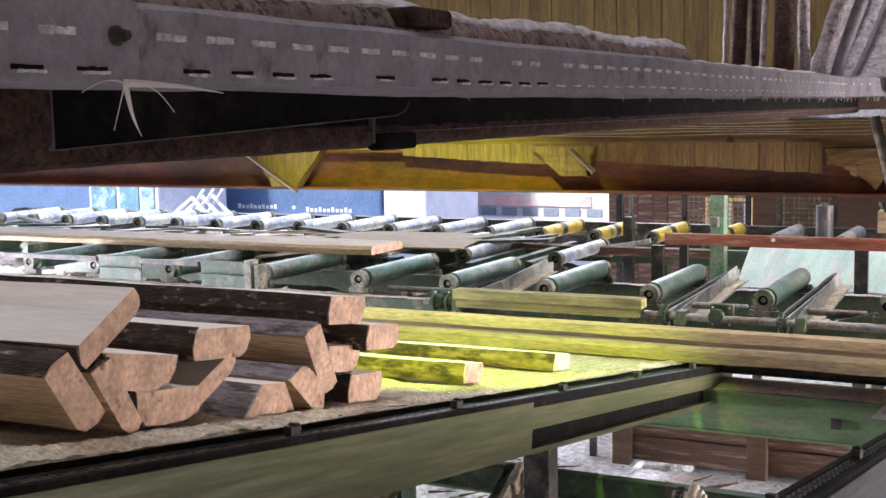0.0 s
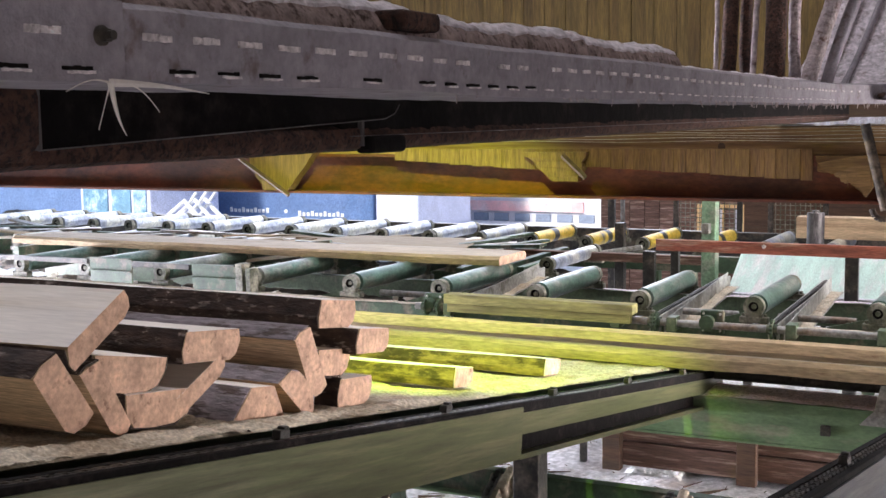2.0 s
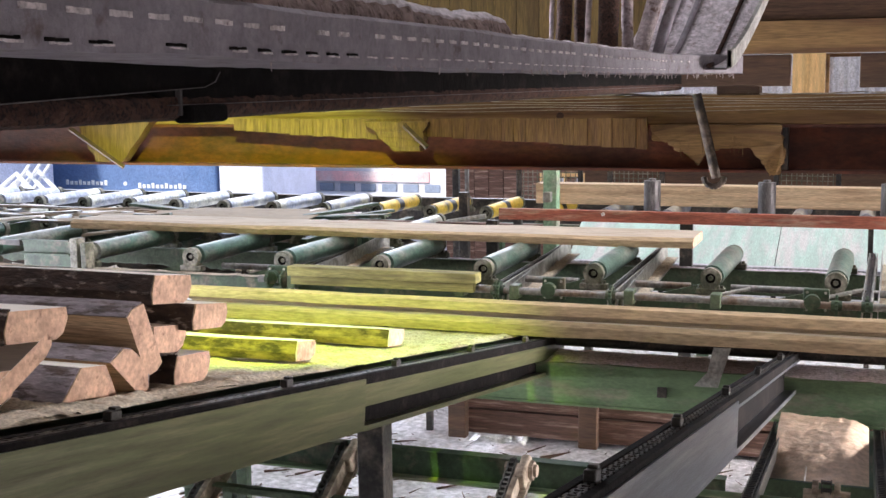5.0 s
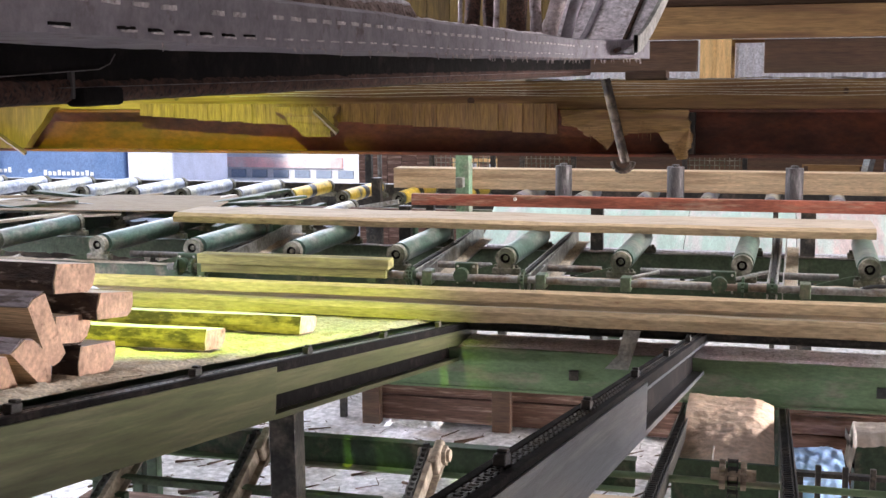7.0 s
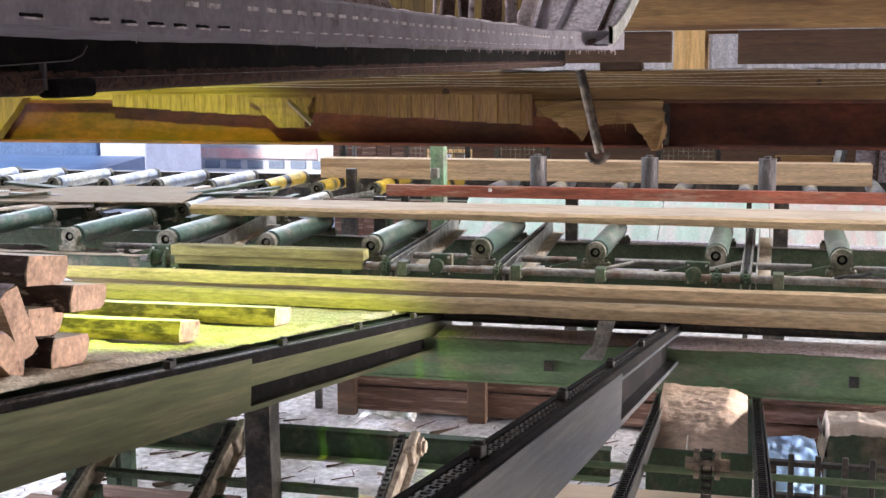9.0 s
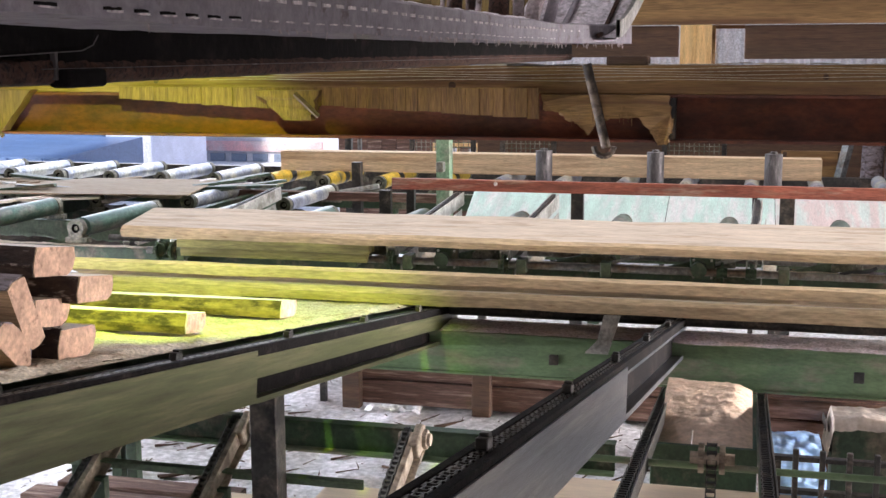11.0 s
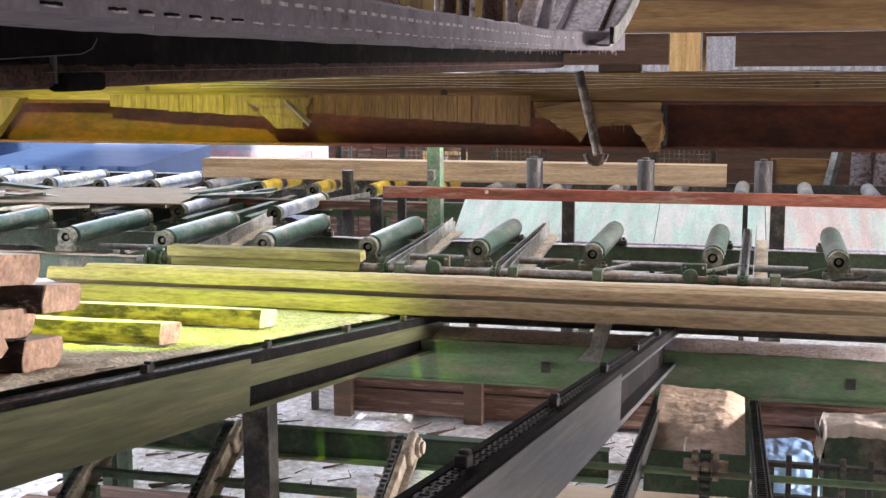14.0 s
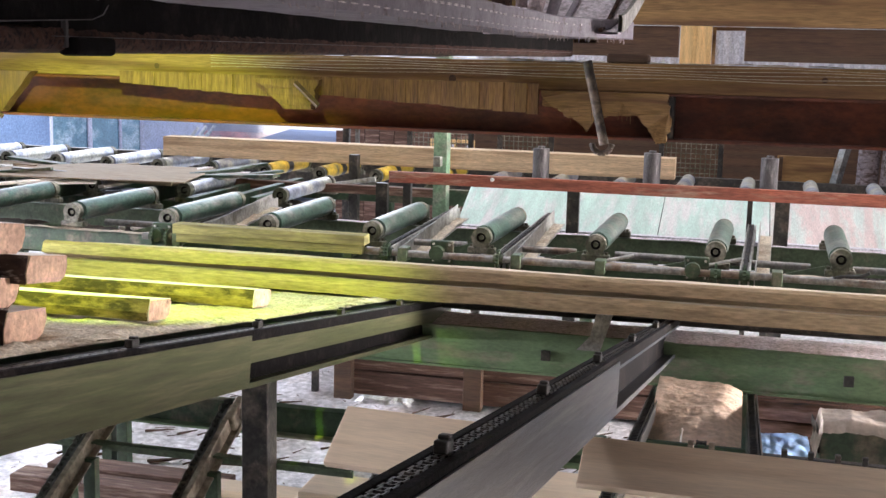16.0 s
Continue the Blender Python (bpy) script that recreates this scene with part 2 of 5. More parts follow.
def mesh_of(name, bm, mats, smooth=False):
    bmesh.ops.recalc_face_normals(bm, faces=bm.faces)
    me = bpy.data.meshes.new(name)
    bm.to_mesh(me)
    bm.free()
    for m in (mats if isinstance(mats, (list, tuple)) else [mats]):
        me.materials.append(m)
    if smooth:
        me.polygons.foreach_set("use_smooth", [True] * len(me.polygons))
        me.set_sharp_from_angle(angle=radians(40))
    return me


def part(name, bm, mats, parent=None, label="", smooth=False, at=None):
    ob = new(name, mesh_of(name, bm, mats, smooth))
    if parent:
        ob.parent = parent
    if at is not None:
        ob.matrix_basis = at if isinstance(at, Matrix) else Matrix.Translation(at)
    return tagged(ob, label)


def box(bm, x0, x1, y0, y1, z0, z1, bevel=0.0, mat=0, m=None):
    vs = [bm.verts.new((x, y, z)) for x in (x0, x1) for y in (y0, y1) for z in (z0, z1)]
    fs = [bm.faces.new([vs[i] for i in q]) for q in ((0, 1, 3, 2), (4, 6, 7, 5), (0, 4, 5, 1), (2, 3, 7, 6), (0, 2, 6, 4), (1, 5, 7, 3))]
    for q in fs:
        q.material_index = mat
    if bevel:
        r = bmesh.ops.bevel(bm, geom=list({e for q in fs for e in q.edges}), offset=bevel, segments=2, affect="EDGES", profile=0.5)
        vs = list({v for q in r["faces"] for v in q.verts} | {v for v in vs if v.is_valid})
    if m is not None:
        bmesh.ops.transform(bm, matrix=m, verts=[v for v in vs if v.is_valid])
    return bm


def new_box(*a, **k):
    return box(bmesh.new(), *a, **k)


def cyl(bm, a, b, r, seg=16, r2=None, mat=0, caps=True):
    a, b = Vector(a), Vector(b)
    turn = (b - a).to_track_quat("Z", "Y").to_matrix()
    rings = []
    for c, rr in ((a, r), (b, r if r2 is None else r2)):
        rings.append([bm.verts.new(c + turn @ Vector((rr * math.cos(2 * math.pi * i / seg), rr * math.sin(2 * math.pi * i / seg), 0))) for i in range(seg)])
    for i in range(seg):
        j = (i + 1) % seg
        bm.faces.new((rings[0][i], rings[0][j], rings[1][j], rings[1][i])).material_index = mat
    if caps:
        bm.faces.new(rings[0][::-1]).material_index = mat
        bm.faces.new(rings[1]).material_index = mat
    return bm


def new_cyl(*a, **k):
    return cyl(bmesh.new(), *a, **k)


def prism(bm, outline, x0, x1, mats=None, end=None, steps=1, wobble=0.0):
    """An outline in y, z run along x; mats names the material slot of each side, end that of both ends."""
    n = len(outline)
    rings = []
    for s in range(steps + 1):
        x = x0 + (x1 - x0) * s / steps
        ring = []
        for i, (y, z) in enumerate(outline):
            w = wobble * noise.noise((x * 2.3 + x0 * 7, i * 1.7, x1 * 3.1)) if wobble else 0
            ring.append(bm.verts.new((x, y + w, z + w * 0.7)))
        rings.append(ring)
    for a, b in zip(rings, rings[1:]):
        for i in range(n):
            q = bm.faces.new((a[i], a[(i + 1) % n], b[(i + 1) % n], b[i]))
            q.material_index = mats[i] if mats else 0
    for r in (rings[0][::-1], rings[-1]):
        bm.faces.new(r).material_index = end if end is not None else 0
    return bm


def new_prism(*a, **k):
    return prism(bmesh.new(), *a, **k)


def tube(bm, pts, radius, seg=8, mat=0):
    """One continuous round bar through points in space."""
    pts = [Vector(p) for p in pts]
    prev = None
    first = None
    for i, p in enumerate(pts):
        along = pts[min(i + 1, len(pts) - 1)] - pts[max(i - 1, 0)]
        turn = along.to_track_quat("Z", "Y").to_matrix()
        ring = [bm.verts.new(p + turn @ Vector((radius * math.cos(2 * math.pi * k / seg), radius * math.sin(2 * math.pi * k / seg), 0))) for k in range(seg)]
        if prev:
            for k in range(seg):
                bm.faces.new((prev[k], prev[(k + 1) % seg], ring[(k + 1) % seg], ring[k])).material_index = mat
        else:
            first = ring
        prev = ring
    bm.faces.new(first[::-1])
    bm.faces.new(prev)
    return bm


def sheet(bm, x0, x1, y0, y1, nx, ny, height, mat=0):
    g = [[bm.verts.new((x0 + (x1 - x0) * i / nx, y0 + (y1 - y0) * j / ny, height(x0 + (x1 - x0) * i / nx, y0 + (y1 - y0) * j / ny)))
          for j in range(ny + 1)] for i in range(nx + 1)]
    for i in range(nx):
        for j in range(ny):
            bm.faces.new((g[i][j], g[i + 1][j], g[i + 1][j + 1], g[i][j + 1])).material_index = mat
    return bm


def lump(x, y, s=1.0):
    return noise.fractal((x * s, y * s, 3.7), 0.8, 2.0, 4)

# ---- the hall ----
def wpart(name, bm, mats, th, label="", smooth=False):
    """A part built in the world's coordinates under a thing that is not turned."""
    return part(name, bm, mats, th, label, smooth, at=Vector(th.location) * -1)


def structure(name, bm, mats, label, smooth=False):
    return tagged(part(name, bm, mats, None, label, smooth), category="setting", kind="structure")


def floor_height(x, y):
    near = max(0.0, 1 - abs(y - 7) / 6)
    return 0.02 * lump(x, y, 1.6) * near - 0.01 + 0.012 * lump(x, y, 6) * near


bm = sheet(bmesh.new(), -9, 4, 2, 14, 130, 120, floor_height)
structure("floor", bm, CONCRETE, "pale concrete floor strewn with sawdust and splinters", True)
bm = bmesh.new()
for x0, x1, y0, y1 in ((-2500, -9, -2500, 2500), (4, 2500, -2500, 2500), (-9, 4, -2500, 2), (-9, 4, 14, 2500)):
    box(bm, x0, x1, y0, y1, -0.3, -0.03)
structure("ground", bm, CONCRETE, "pale dusty yard ground")

# unseen roof and walls, added to shut the sky out of the hall
bm = new_box(-12, 8, -5, 11.8, 7.0, 7.2)
structure("ceiling", bm, ROOF, "unseen dark boarded roof closing the hall")
structure("wall_south", new_box(-12, 8, -5.2, -5, -0.02, 7), TIMBER, "unseen dark timber wall closing the hall")
structure("wall_east", new_box(8, 8.2, -5.2, 11.8, -0.02, 7), TIMBER, "unseen dark timber wall closing the hall")
structure("wall_west", new_box(-12.2, -12, -5.2, 4, -0.02, 7), TIMBER, "unseen dark timber wall closing the hall")

# ---- inclined chain conveyor ----
SLOPE = 8.867
DECK = pose(0, 0, 1.89, -SLOPE, 0, 0)


def deck_height(y):
    return 1.89 - 0.156 * y


def deck_dust(x, y):
    edge = 0.5 + 0.5 * lump(x, y, 3)
    return -0.012 + 0.007 * lump(x, y, 5) + 0.006 * lump(x, y, 26) + 0.012 * edge


conveyor = thing("chain_conveyor", "inclined green steel chain conveyor strewn with sawdust", "conveyor")


def rail(x, join, y1, plate=True, steel=RAIL, yaw=-0.5):
    m = pose(x, 0, 1.89, -SLOPE, 0, yaw)
    s0, s1, j = 0.35, y1 * 1.012, join * 1.012
    bm = bmesh.new()
    box(bm, -0.075, 0.0, s0, s1, -0.062, -0.05, 0.002)
    box(bm, -0.075, 0.0, s0, s1, -0.215, -0.203, 0.002)
    box(bm, -0.075, -0.062, s0, s1, -0.203, -0.062)
    r = part("rail_channel", bm, steel, conveyor, "worn steel channel rail", at=m)
    part("cover_plate", new_box(0.001, 0.007, s0, j, -0.212, -0.028, 0.001), steel, r, "scratched grey cover plate")
    bm = bmesh.new()
    box(bm, -0.075, -0.055, s0, s1, -0.05, -0.012, 0.002)
    box(bm, -0.02, 0.0, s0, s1, -0.05, -0.012, 0.002)
    box(bm, -0.055, -0.02, s0, s1, -0.05, -0.034)
    part("chain_guide", bm, BLACK_STEEL_SHADE, r, "oily black chain guide")
    if plate:
        part("upper_plate", new_box(-0.008, -0.002, j, s1, -0.128, -0.053, 0.001), RAIL, r, "grey-green upper plate")
    # thin black liner puts the recess's shade into the colour of the web
    part("web_liner", new_box(-0.0615, -0.056, j, s1, -0.2025, -0.0625), BLACK_STEEL_SHADE, r, "black liner for the shade in the web recess")
    part("lower_lip", new_box(-0.004, 0.004, j, s1, -0.216, -0.196, 0.001), steel, r)
    return r


def chain_run(parent, s0, s1):
    bm = bmesh.new()
    k, s = 0, s0
    while s < s1:
        w = 0.012 if k % 2 else 0.007
        for c in (-0.037 - w, -0.037 + w):
            box(bm, c - 0.002, c + 0.002, s - 0.004, s + 0.029, -0.036, -0.013)
        cyl(bm, (-0.05, s, -0.02), (-0.024, s, -0.02), 0.007, 6)
        s += 0.0254
        k += 1
    return part("chain", bm, STEEL_DARK, parent, "black roller chain")


def dog(parent, s):
    bm = new_box(-0.05, -0.024, -0.022, 0.022, -0.012, 0.012, 0.003)
    box(bm, -0.048, -0.026, -0.004, 0.02, 0.012, 0.02, 0.003)
    return part("chain_dog", bm, STEEL_DARK, parent, "black chain carrier dog", at=Matrix.Translation((0, s, 0)))


rail_left = rail(-1.655, 3.84, 6.75)
rail_right = rail(-0.5, 4.05, 7.0, False, RAIL_BLUE, -2.1)
rail_far = rail(-5.0, 3.84, 6.75)
chains, dogs = [], []
for r, first, count in ((rail_left, 1.95 * 1.70, 4), (rail_right, 2.24, 5), (rail_far, 3.3, 4)):
    chains.append(chain_run(r, 0.4, 6.9))
    for k in range(-1, count):
        s = (first + 0.905 * k) * 1.012
        if s > 0.7:
            dogs.append((dog(r, s), s))

bm = sheet(bmesh.new(), -4.95, -1.775, 1.0, 6.55, 220, 380, deck_dust)
part("sawdust_layer", bm, SAWDUST, conveyor, "pale sawdust lying on the deck", True, at=DECK)
part("deck_plate", new_box(-4.95, -1.735, 0.9, 6.6, -0.05, -0.03), GREEN_DARK, conveyor, "dark green deck plate", at=DECK)
# ridge of sawdust piled along the rail
bm = sheet(bmesh.new(), -1.92, -1.775, 1.0, 6.5, 16, 700, lambda x, y: -0.012 + max(0, 0.016 + 0.012 * lump(x, y, 5) + 0.01 * lump(x, y, 24)) * max(0, 1 - abs((x + 1.845) / 0.075)))
part("sawdust_ridge", bm, SAWDUST, conveyor, "ridge of sawdust along the rail", True, at=DECK)


def i_beam(bm, x0, x1, y, z0, z1, wid, web=0.012, fl=0.014):
    box(bm, x0, x1, y - wid / 2, y + wid / 2, z0, z0 + fl, 0.002)
    box(bm, x0, x1, y - wid / 2, y + wid / 2, z1 - fl, z1, 0.002)
    box(bm, x0, x1, y - web / 2, y + web / 2, z0 + fl, z1 - fl)
    return bm


beam = wpart("cross_beam", i_beam(bmesh.new(), -6, 2.6, 6.36, 0.53, 0.77, 0.13, 0.1), GREEN_BEAM, conveyor, "green steel cross beam")
for x in (-0.955, 0.62):
    wpart("bolt_plate", new_box(x - 0.025, x + 0.025, 6.29, 6.312, 0.615, 0.67, 0.003), STEEL_DARK, conveyor)
wpart("flange_plate", new_box(-1.6, 2.5, 6.426, 6.62, 0.752, 0.769, 0.002), GREEN_BEAM, conveyor, "dusty green flange")
bm = sheet(bmesh.new(), -1.6, 2.5, 6.298, 6.62, 240, 18, lambda x, y: 0.771 + max(0, 0.004 + 0.007 * lump(x, y, 6)))
# real dust, coloured paler than the sawdust to look lit
wpart("beam_dust", bm, PALEDUST, conveyor, "sawdust caked on the beam", True)
bm = bmesh.new()
front_ = [bm.verts.new(p) for p in ((-0.78, 6.24, 0.705), (-0.655, 6.24, 0.705), (-0.635, 6.27, 0.775), (-0.60, 6.32, 0.90), (-0.69, 6.32, 0.90), (-0.715, 6.27, 0.775))]
back_ = [bm.verts.new((v.co.x, v.co.y + 0.012, v.co.z)) for v in front_]
bm.faces.new(front_)
bm.faces.new(back_[::-1])
for i in range(6):
    bm.faces.new((front_[i], front_[(i + 1) % 6], back_[(i + 1) % 6], back_[i]))
wpart("bracket", bm, STEEL_PALE, conveyor, "pale steel bracket")
for x, y in ((-1.785, 4.3), (-5.05, 4.3), (-0.45, 1.6)):
    wpart("leg", new_box(x - 0.055, x + 0.055, y - 0.05, y + 0.05, 0, deck_height(y) - 0.215, 0.004), STEEL_DARK, conveyor, "dark steel leg")
for x in (2.2, -4.8):
    wpart("leg", new_box(x - 0.07, x + 0.07, 6.3, 6.44, 0, 0.53, 0.004), GREEN_DARK, conveyor, "dark green leg")
wpart("leg", new_box(-1.80, -1.66, 1.3, 1.42, 0, 1.44, 0.004), STEEL_DARK, conveyor, "dark steel leg")
wpart("tail_tube", new_cyl((-5, 6.55, 0.84), (2.5, 6.55, 0.84), 0.03), STEEL_DARK, conveyor)

# ---- slabs and boards ----


def section(w, h, bark):
    """Outline in y, z and the slice of it that carries bark."""
    if bark == "under":
        return [(-w / 2, h / 2), (w / 2, h / 2), (w / 2 - 0.006, h * 0.1), (w * 0.40, -h * 0.26), (w * 0.22, -h * 0.46), (-w * 0.1, -h / 2), (-w * 0.36, -h * 0.44), (-w * 0.48, -h * 0.1)], (1, 8)
    if bark == "over":
        return [(w / 2, -h / 2), (w * 0.47, -h * 0.1), (w * 0.34, h * 0.34), (w * 0.08, h / 2), (-w * 0.2, h * 0.47), (-w * 0.38, h * 0.22), (-w / 2, -h / 2)], (0, 6)
    if bark == "trapezoid":
        return [(w / 2, -h / 2), (w * 0.26, h / 2), (-w * 0.2, h / 2), (-w / 2, -h / 2)], (2, 3)
    return [(-w / 2 + 0.008, h / 2), (w / 2 - 0.006, h / 2), (w / 2, h * 0.12), (w / 2 - 0.012, -h * 0.3), (w / 2 - 0.04, -h / 2), (-w / 2, -h / 2), (-w / 2 - 0.004, -h * 0.1)], (5, 7)


def slab(label, length, w, h, m, bark="under", pale=False, wood=WOOD, name="slab_board", skin=None):
    th = thing(name, label, "sawn board", "slabs on the conveyor")
    th.matrix_basis = m
    out, (b0, b1) = section(w, h, bark)
    # the upward face takes the paler wood, daylight put into its colour
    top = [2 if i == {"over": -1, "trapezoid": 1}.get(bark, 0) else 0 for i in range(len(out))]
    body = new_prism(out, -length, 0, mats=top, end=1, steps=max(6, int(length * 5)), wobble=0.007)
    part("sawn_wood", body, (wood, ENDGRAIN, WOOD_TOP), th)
    n = len(out)
    arc = [out[i % n] for i in range(b0, b1 + 1)]
    c = Vector((0, 0))
    outer = []
    for i, p in enumerate(arc):
        v = (Vector(p) - c).normalized() * (0.005 + 0.003 * (i % 2))
        outer.append((p[0] + v[0], p[1] + v[1]))
    shell = new_prism(arc + outer[::-1], -length + 0.004, -0.003, end=0, steps=max(10, int(length * 12)), wobble=0.008)
    part("bark", shell, skin or (BARK_PALE if pale else BARK), th, "rough grey-brown bark")
    return th


moving = []
PILE = [
    # y, z, width, height, tilt, length, bark, pale bark, right end, label
    (2.05, 1.825, 0.235, 0.058, 29, 2.2, "edge", False, -1.90, "wide pale plank lying aslant on the slab pile"),
    (1.925, 1.69, 0.20, 0.088, -57, 2.1, "edge", False, -1.90, "thick slab with dark bark resting on the deck"),
    (2.05, 1.655, 0.21, 0.062, -60, 1.9, "edge", False, -1.89, "thin slab leaning on edge in the pile"),
    (2.46, 1.712, 0.225, 0.082, -8, 1.8, "edge", False, -1.90, "bark-edged slab with a pale top in the pile"),
    (2.165, 1.69, 0.26, 0.09, -11, 1.2, "under", False, -1.92, "rounded orange slab in the pile"),
    (2.41, 1.622, 0.22, 0.05, 24, 1.0, "edge", True, -1.90, "pale offcut wedged in the pile"),
    (2.245, 1.592, 0.26, 0.085, -8, 1.3, "under", False, -1.90, "short orange slab at the foot of the pile"),
    (3.08, 1.70, 0.205, 0.085, -8, 3.0, "edge", False, -1.90, "long dark-barked slab on top of the pile"),
    (2.925, 1.572, 0.225, 0.085, -66, 2.6, "edge", True, -1.90, "broad grey-barked slab on edge in the pile"),
    (3.26, 1.585, 0.205, 0.078, -8, 2.2, "edge", False, -1.88, "dark-barked slab sticking out of the pile"),
    (3.10, 1.54, 0.19, 0.085, -9, 2.0, "under", False, -1.93, "rounded slab in the pile"),
    (3.175, 1.437, 0.195, 0.09, -8, 1.8, "edge", False, -1.90, "square-cut slab at the foot of the pile"),
    (2.86, 1.505, 0.21, 0.085, -44, 1.6, "over", True, -1.90, "grey-barked slab with a slanting end"),
    (2.665, 1.515, 0.24, 0.085, -9, 1.5, "trapezoid", True, -1.90, "low grey-barked slab on the deck"),
]
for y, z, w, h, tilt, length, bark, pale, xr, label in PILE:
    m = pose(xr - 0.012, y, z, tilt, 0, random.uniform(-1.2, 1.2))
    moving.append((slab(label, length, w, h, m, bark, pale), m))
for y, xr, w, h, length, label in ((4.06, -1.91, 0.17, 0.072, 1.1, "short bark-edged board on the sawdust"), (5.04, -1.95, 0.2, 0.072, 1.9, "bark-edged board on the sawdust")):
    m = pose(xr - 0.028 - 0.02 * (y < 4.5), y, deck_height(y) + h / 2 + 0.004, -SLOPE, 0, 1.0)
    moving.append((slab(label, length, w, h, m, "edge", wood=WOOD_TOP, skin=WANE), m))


def board(label, length, w, h, m, wane=0.05, face=PLANKTOP):
    th = thing("sawn_plank", label, "sawn plank", "planks on the conveyor")
    th.matrix_basis = m
    out = [(-w / 2, -h / 2), (-w / 2 - 0.004, h * 0.18), (-w / 2 + wane, h / 2), (w / 2 - wane, h / 2), (w / 2, h * 0.1), (w / 2, -h / 2)]
    body = new_prism(out, -length / 2, length / 2, mats=[3, 0, 1, 0, 0, 0], end=2, steps=40, wobble=0.009)
    part("sawn_wood", body, (PLANKFACE, face, ENDGRAIN, PLANKFACE), th)
    return th


F_Y, B_L = 6.33, 5.6
front_m = pose(-1.25, F_Y + 0.12, deck_height(F_Y + 0.12) + 0.045, -SLOPE, 0, 0.2)
moving.append((board("unedged plank lying on the conveyor chains", B_L, 0.24, 0.085, front_m, 0.02), front_m))
second_m = pose(-1.22, F_Y + 0.34, deck_height(F_Y + 0.3) + 0.115, -22, 0, 0.2)
moving.append((board("unedged plank leaning on the next one on the chains", B_L, 0.28, 0.08, second_m, 0.02), second_m))
A_L = 4.85
plank_a = board("long pale plank travelling along the rollers", A_L, 0.5, 0.064, pose(-7.08, 8.12, 1.24), 0.03, FRESHTOP)

# ---- near roller conveyor ----
AXIS = 1.148
rollers = thing("roller_conveyor", "green roller conveyor with chain transfer arms", "conveyor", at=(0, 7.1, 0))
NEAR_X = [0.600 - 0.70 * k for k in range(8)] + [-5.14, -5.99, -6.75, -7.45, 1.30, 2.0]


def roller(parent, x, y0, y1, z, r, mat, bearings=True):
    bm = new_cyl((0, y0 + 0.05, 0), (0, y1 - 0.03, 0), r, 28)
    cyl(bm, (0, y0, 0), (0, y1 + 0.03, 0), r * 0.4, 12)
    ro = part("roller", bm, mat, parent, "worn painted steel roller", True, at=Matrix.Translation((x - parent.location.x, y0 - parent.location.y, z)) @ pose(0, 0, 0, 0, 0, -1.5) @ Matrix.Translation((0, -y0, 0)))
    if bearings:
        for y in (y0, y1 + 0.02):
            bm = bmesh.new()
            n = 16
            ring = [(0.062 * math.cos(2 * math.pi * i / n), 0.062 * math.sin(2 * math.pi * i / n)) for i in range(n)]
            hole = [(0.03 * math.cos(2 * math.pi * i / n), 0.03 * math.sin(2 * math.pi * i / n)) for i in range(n)]
            for ya, yb in ((y - 0.03, y + 0.02),):
                vs = [[bm.verts.new((px, yy, pz)) for px, pz in ring] for yy in (ya, yb)]
                hs = [[bm.verts.new((px, yy, pz)) for px, pz in hole] for yy in (ya, ya + 0.02)]
                for i in range(n):
                    j = (i + 1) % n
                    bm.faces.new((vs[0][i], vs[0][j], vs[1][j], vs[1][i]))
                    bm.faces.new((vs[0][i], vs[0][j], hs[0][j], hs[0][i]))
                    # hole walls and bottom coloured black for the shade inside
                    bm.faces.new((hs[0][i], hs[0][j], hs[1][j], hs[1][i])).material_index = 1
                bm.faces.new(hs[1]).material_index = 1
                bm.faces.new(vs[1])
            box(bm, -0.085, 0.085, y - 0.03, y + 0.03, -0.1, -0.062, 0.006)
            box(bm, -0.05, 0.05, y - 0.025, y + 0.02, -0.07, -0.045, 0.004)
            cyl(bm, (0, y - 0.024, 0), (0, y + 0.01, 0), 0.015, 12)
            for sx in (-0.065, 0.065):
                cyl(bm, (sx, y, -0.062), (sx, y, -0.045), 0.011, 6)
            part("bearing", bm, (CASTING, BLACK_STEEL_SHADE), ro, "dusty flanged bearing")
    return ro


for x in NEAR_X:
    roller(rollers, x, 7.1, 8.1, AXIS, 0.066, ROLLER)
bm = bmesh.new()
box(bm, -8.2, 2.6, 7.0, 7.012, 0.88, 1.035, 0.002)
box(bm, -8.2, 2.6, 7.0, 7.09, 1.028, 1.04, 0.002)
box(bm, -8.2, 2.6, 7.0, 7.07, 0.88, 0.892, 0.002)
wpart("front_beam", bm, GREEN_DARK, rollers, "dark green front beam")
bm = bmesh.new()
box(bm, -8.2, 2.6, 8.09, 8.16, 0.88, 1.04, 0.003)
wpart("rear_beam", bm, GREEN, rollers, "green rear beam")
bm = sheet(bmesh.new(), -3.6, 2.5, 8.092, 8.158, 200, 4, lambda x, y: 1.042 + max(0, 0.004 + 0.006 * lump(x, y, 7)))
wpart("beam_dust", bm, PALEDUST, rollers, "pale dust on the rear beam", True)
for x in (-7.6, -5.6, -4.2, 2.3):
    for y in (7.04, 8.1):
        wpart("leg", new_box(x - 0.05, x + 0.05, y - 0.05, y + 0.05, 0, 0.88, 0.004), GREEN_DARK, rollers, "dark green leg")
wpart("drive_shaft", new_cyl((-3.7, 6.93, 1.045), (2.5, 6.93, 1.045), 0.022), STEEL, rollers, "bare steel drive shaft", True)


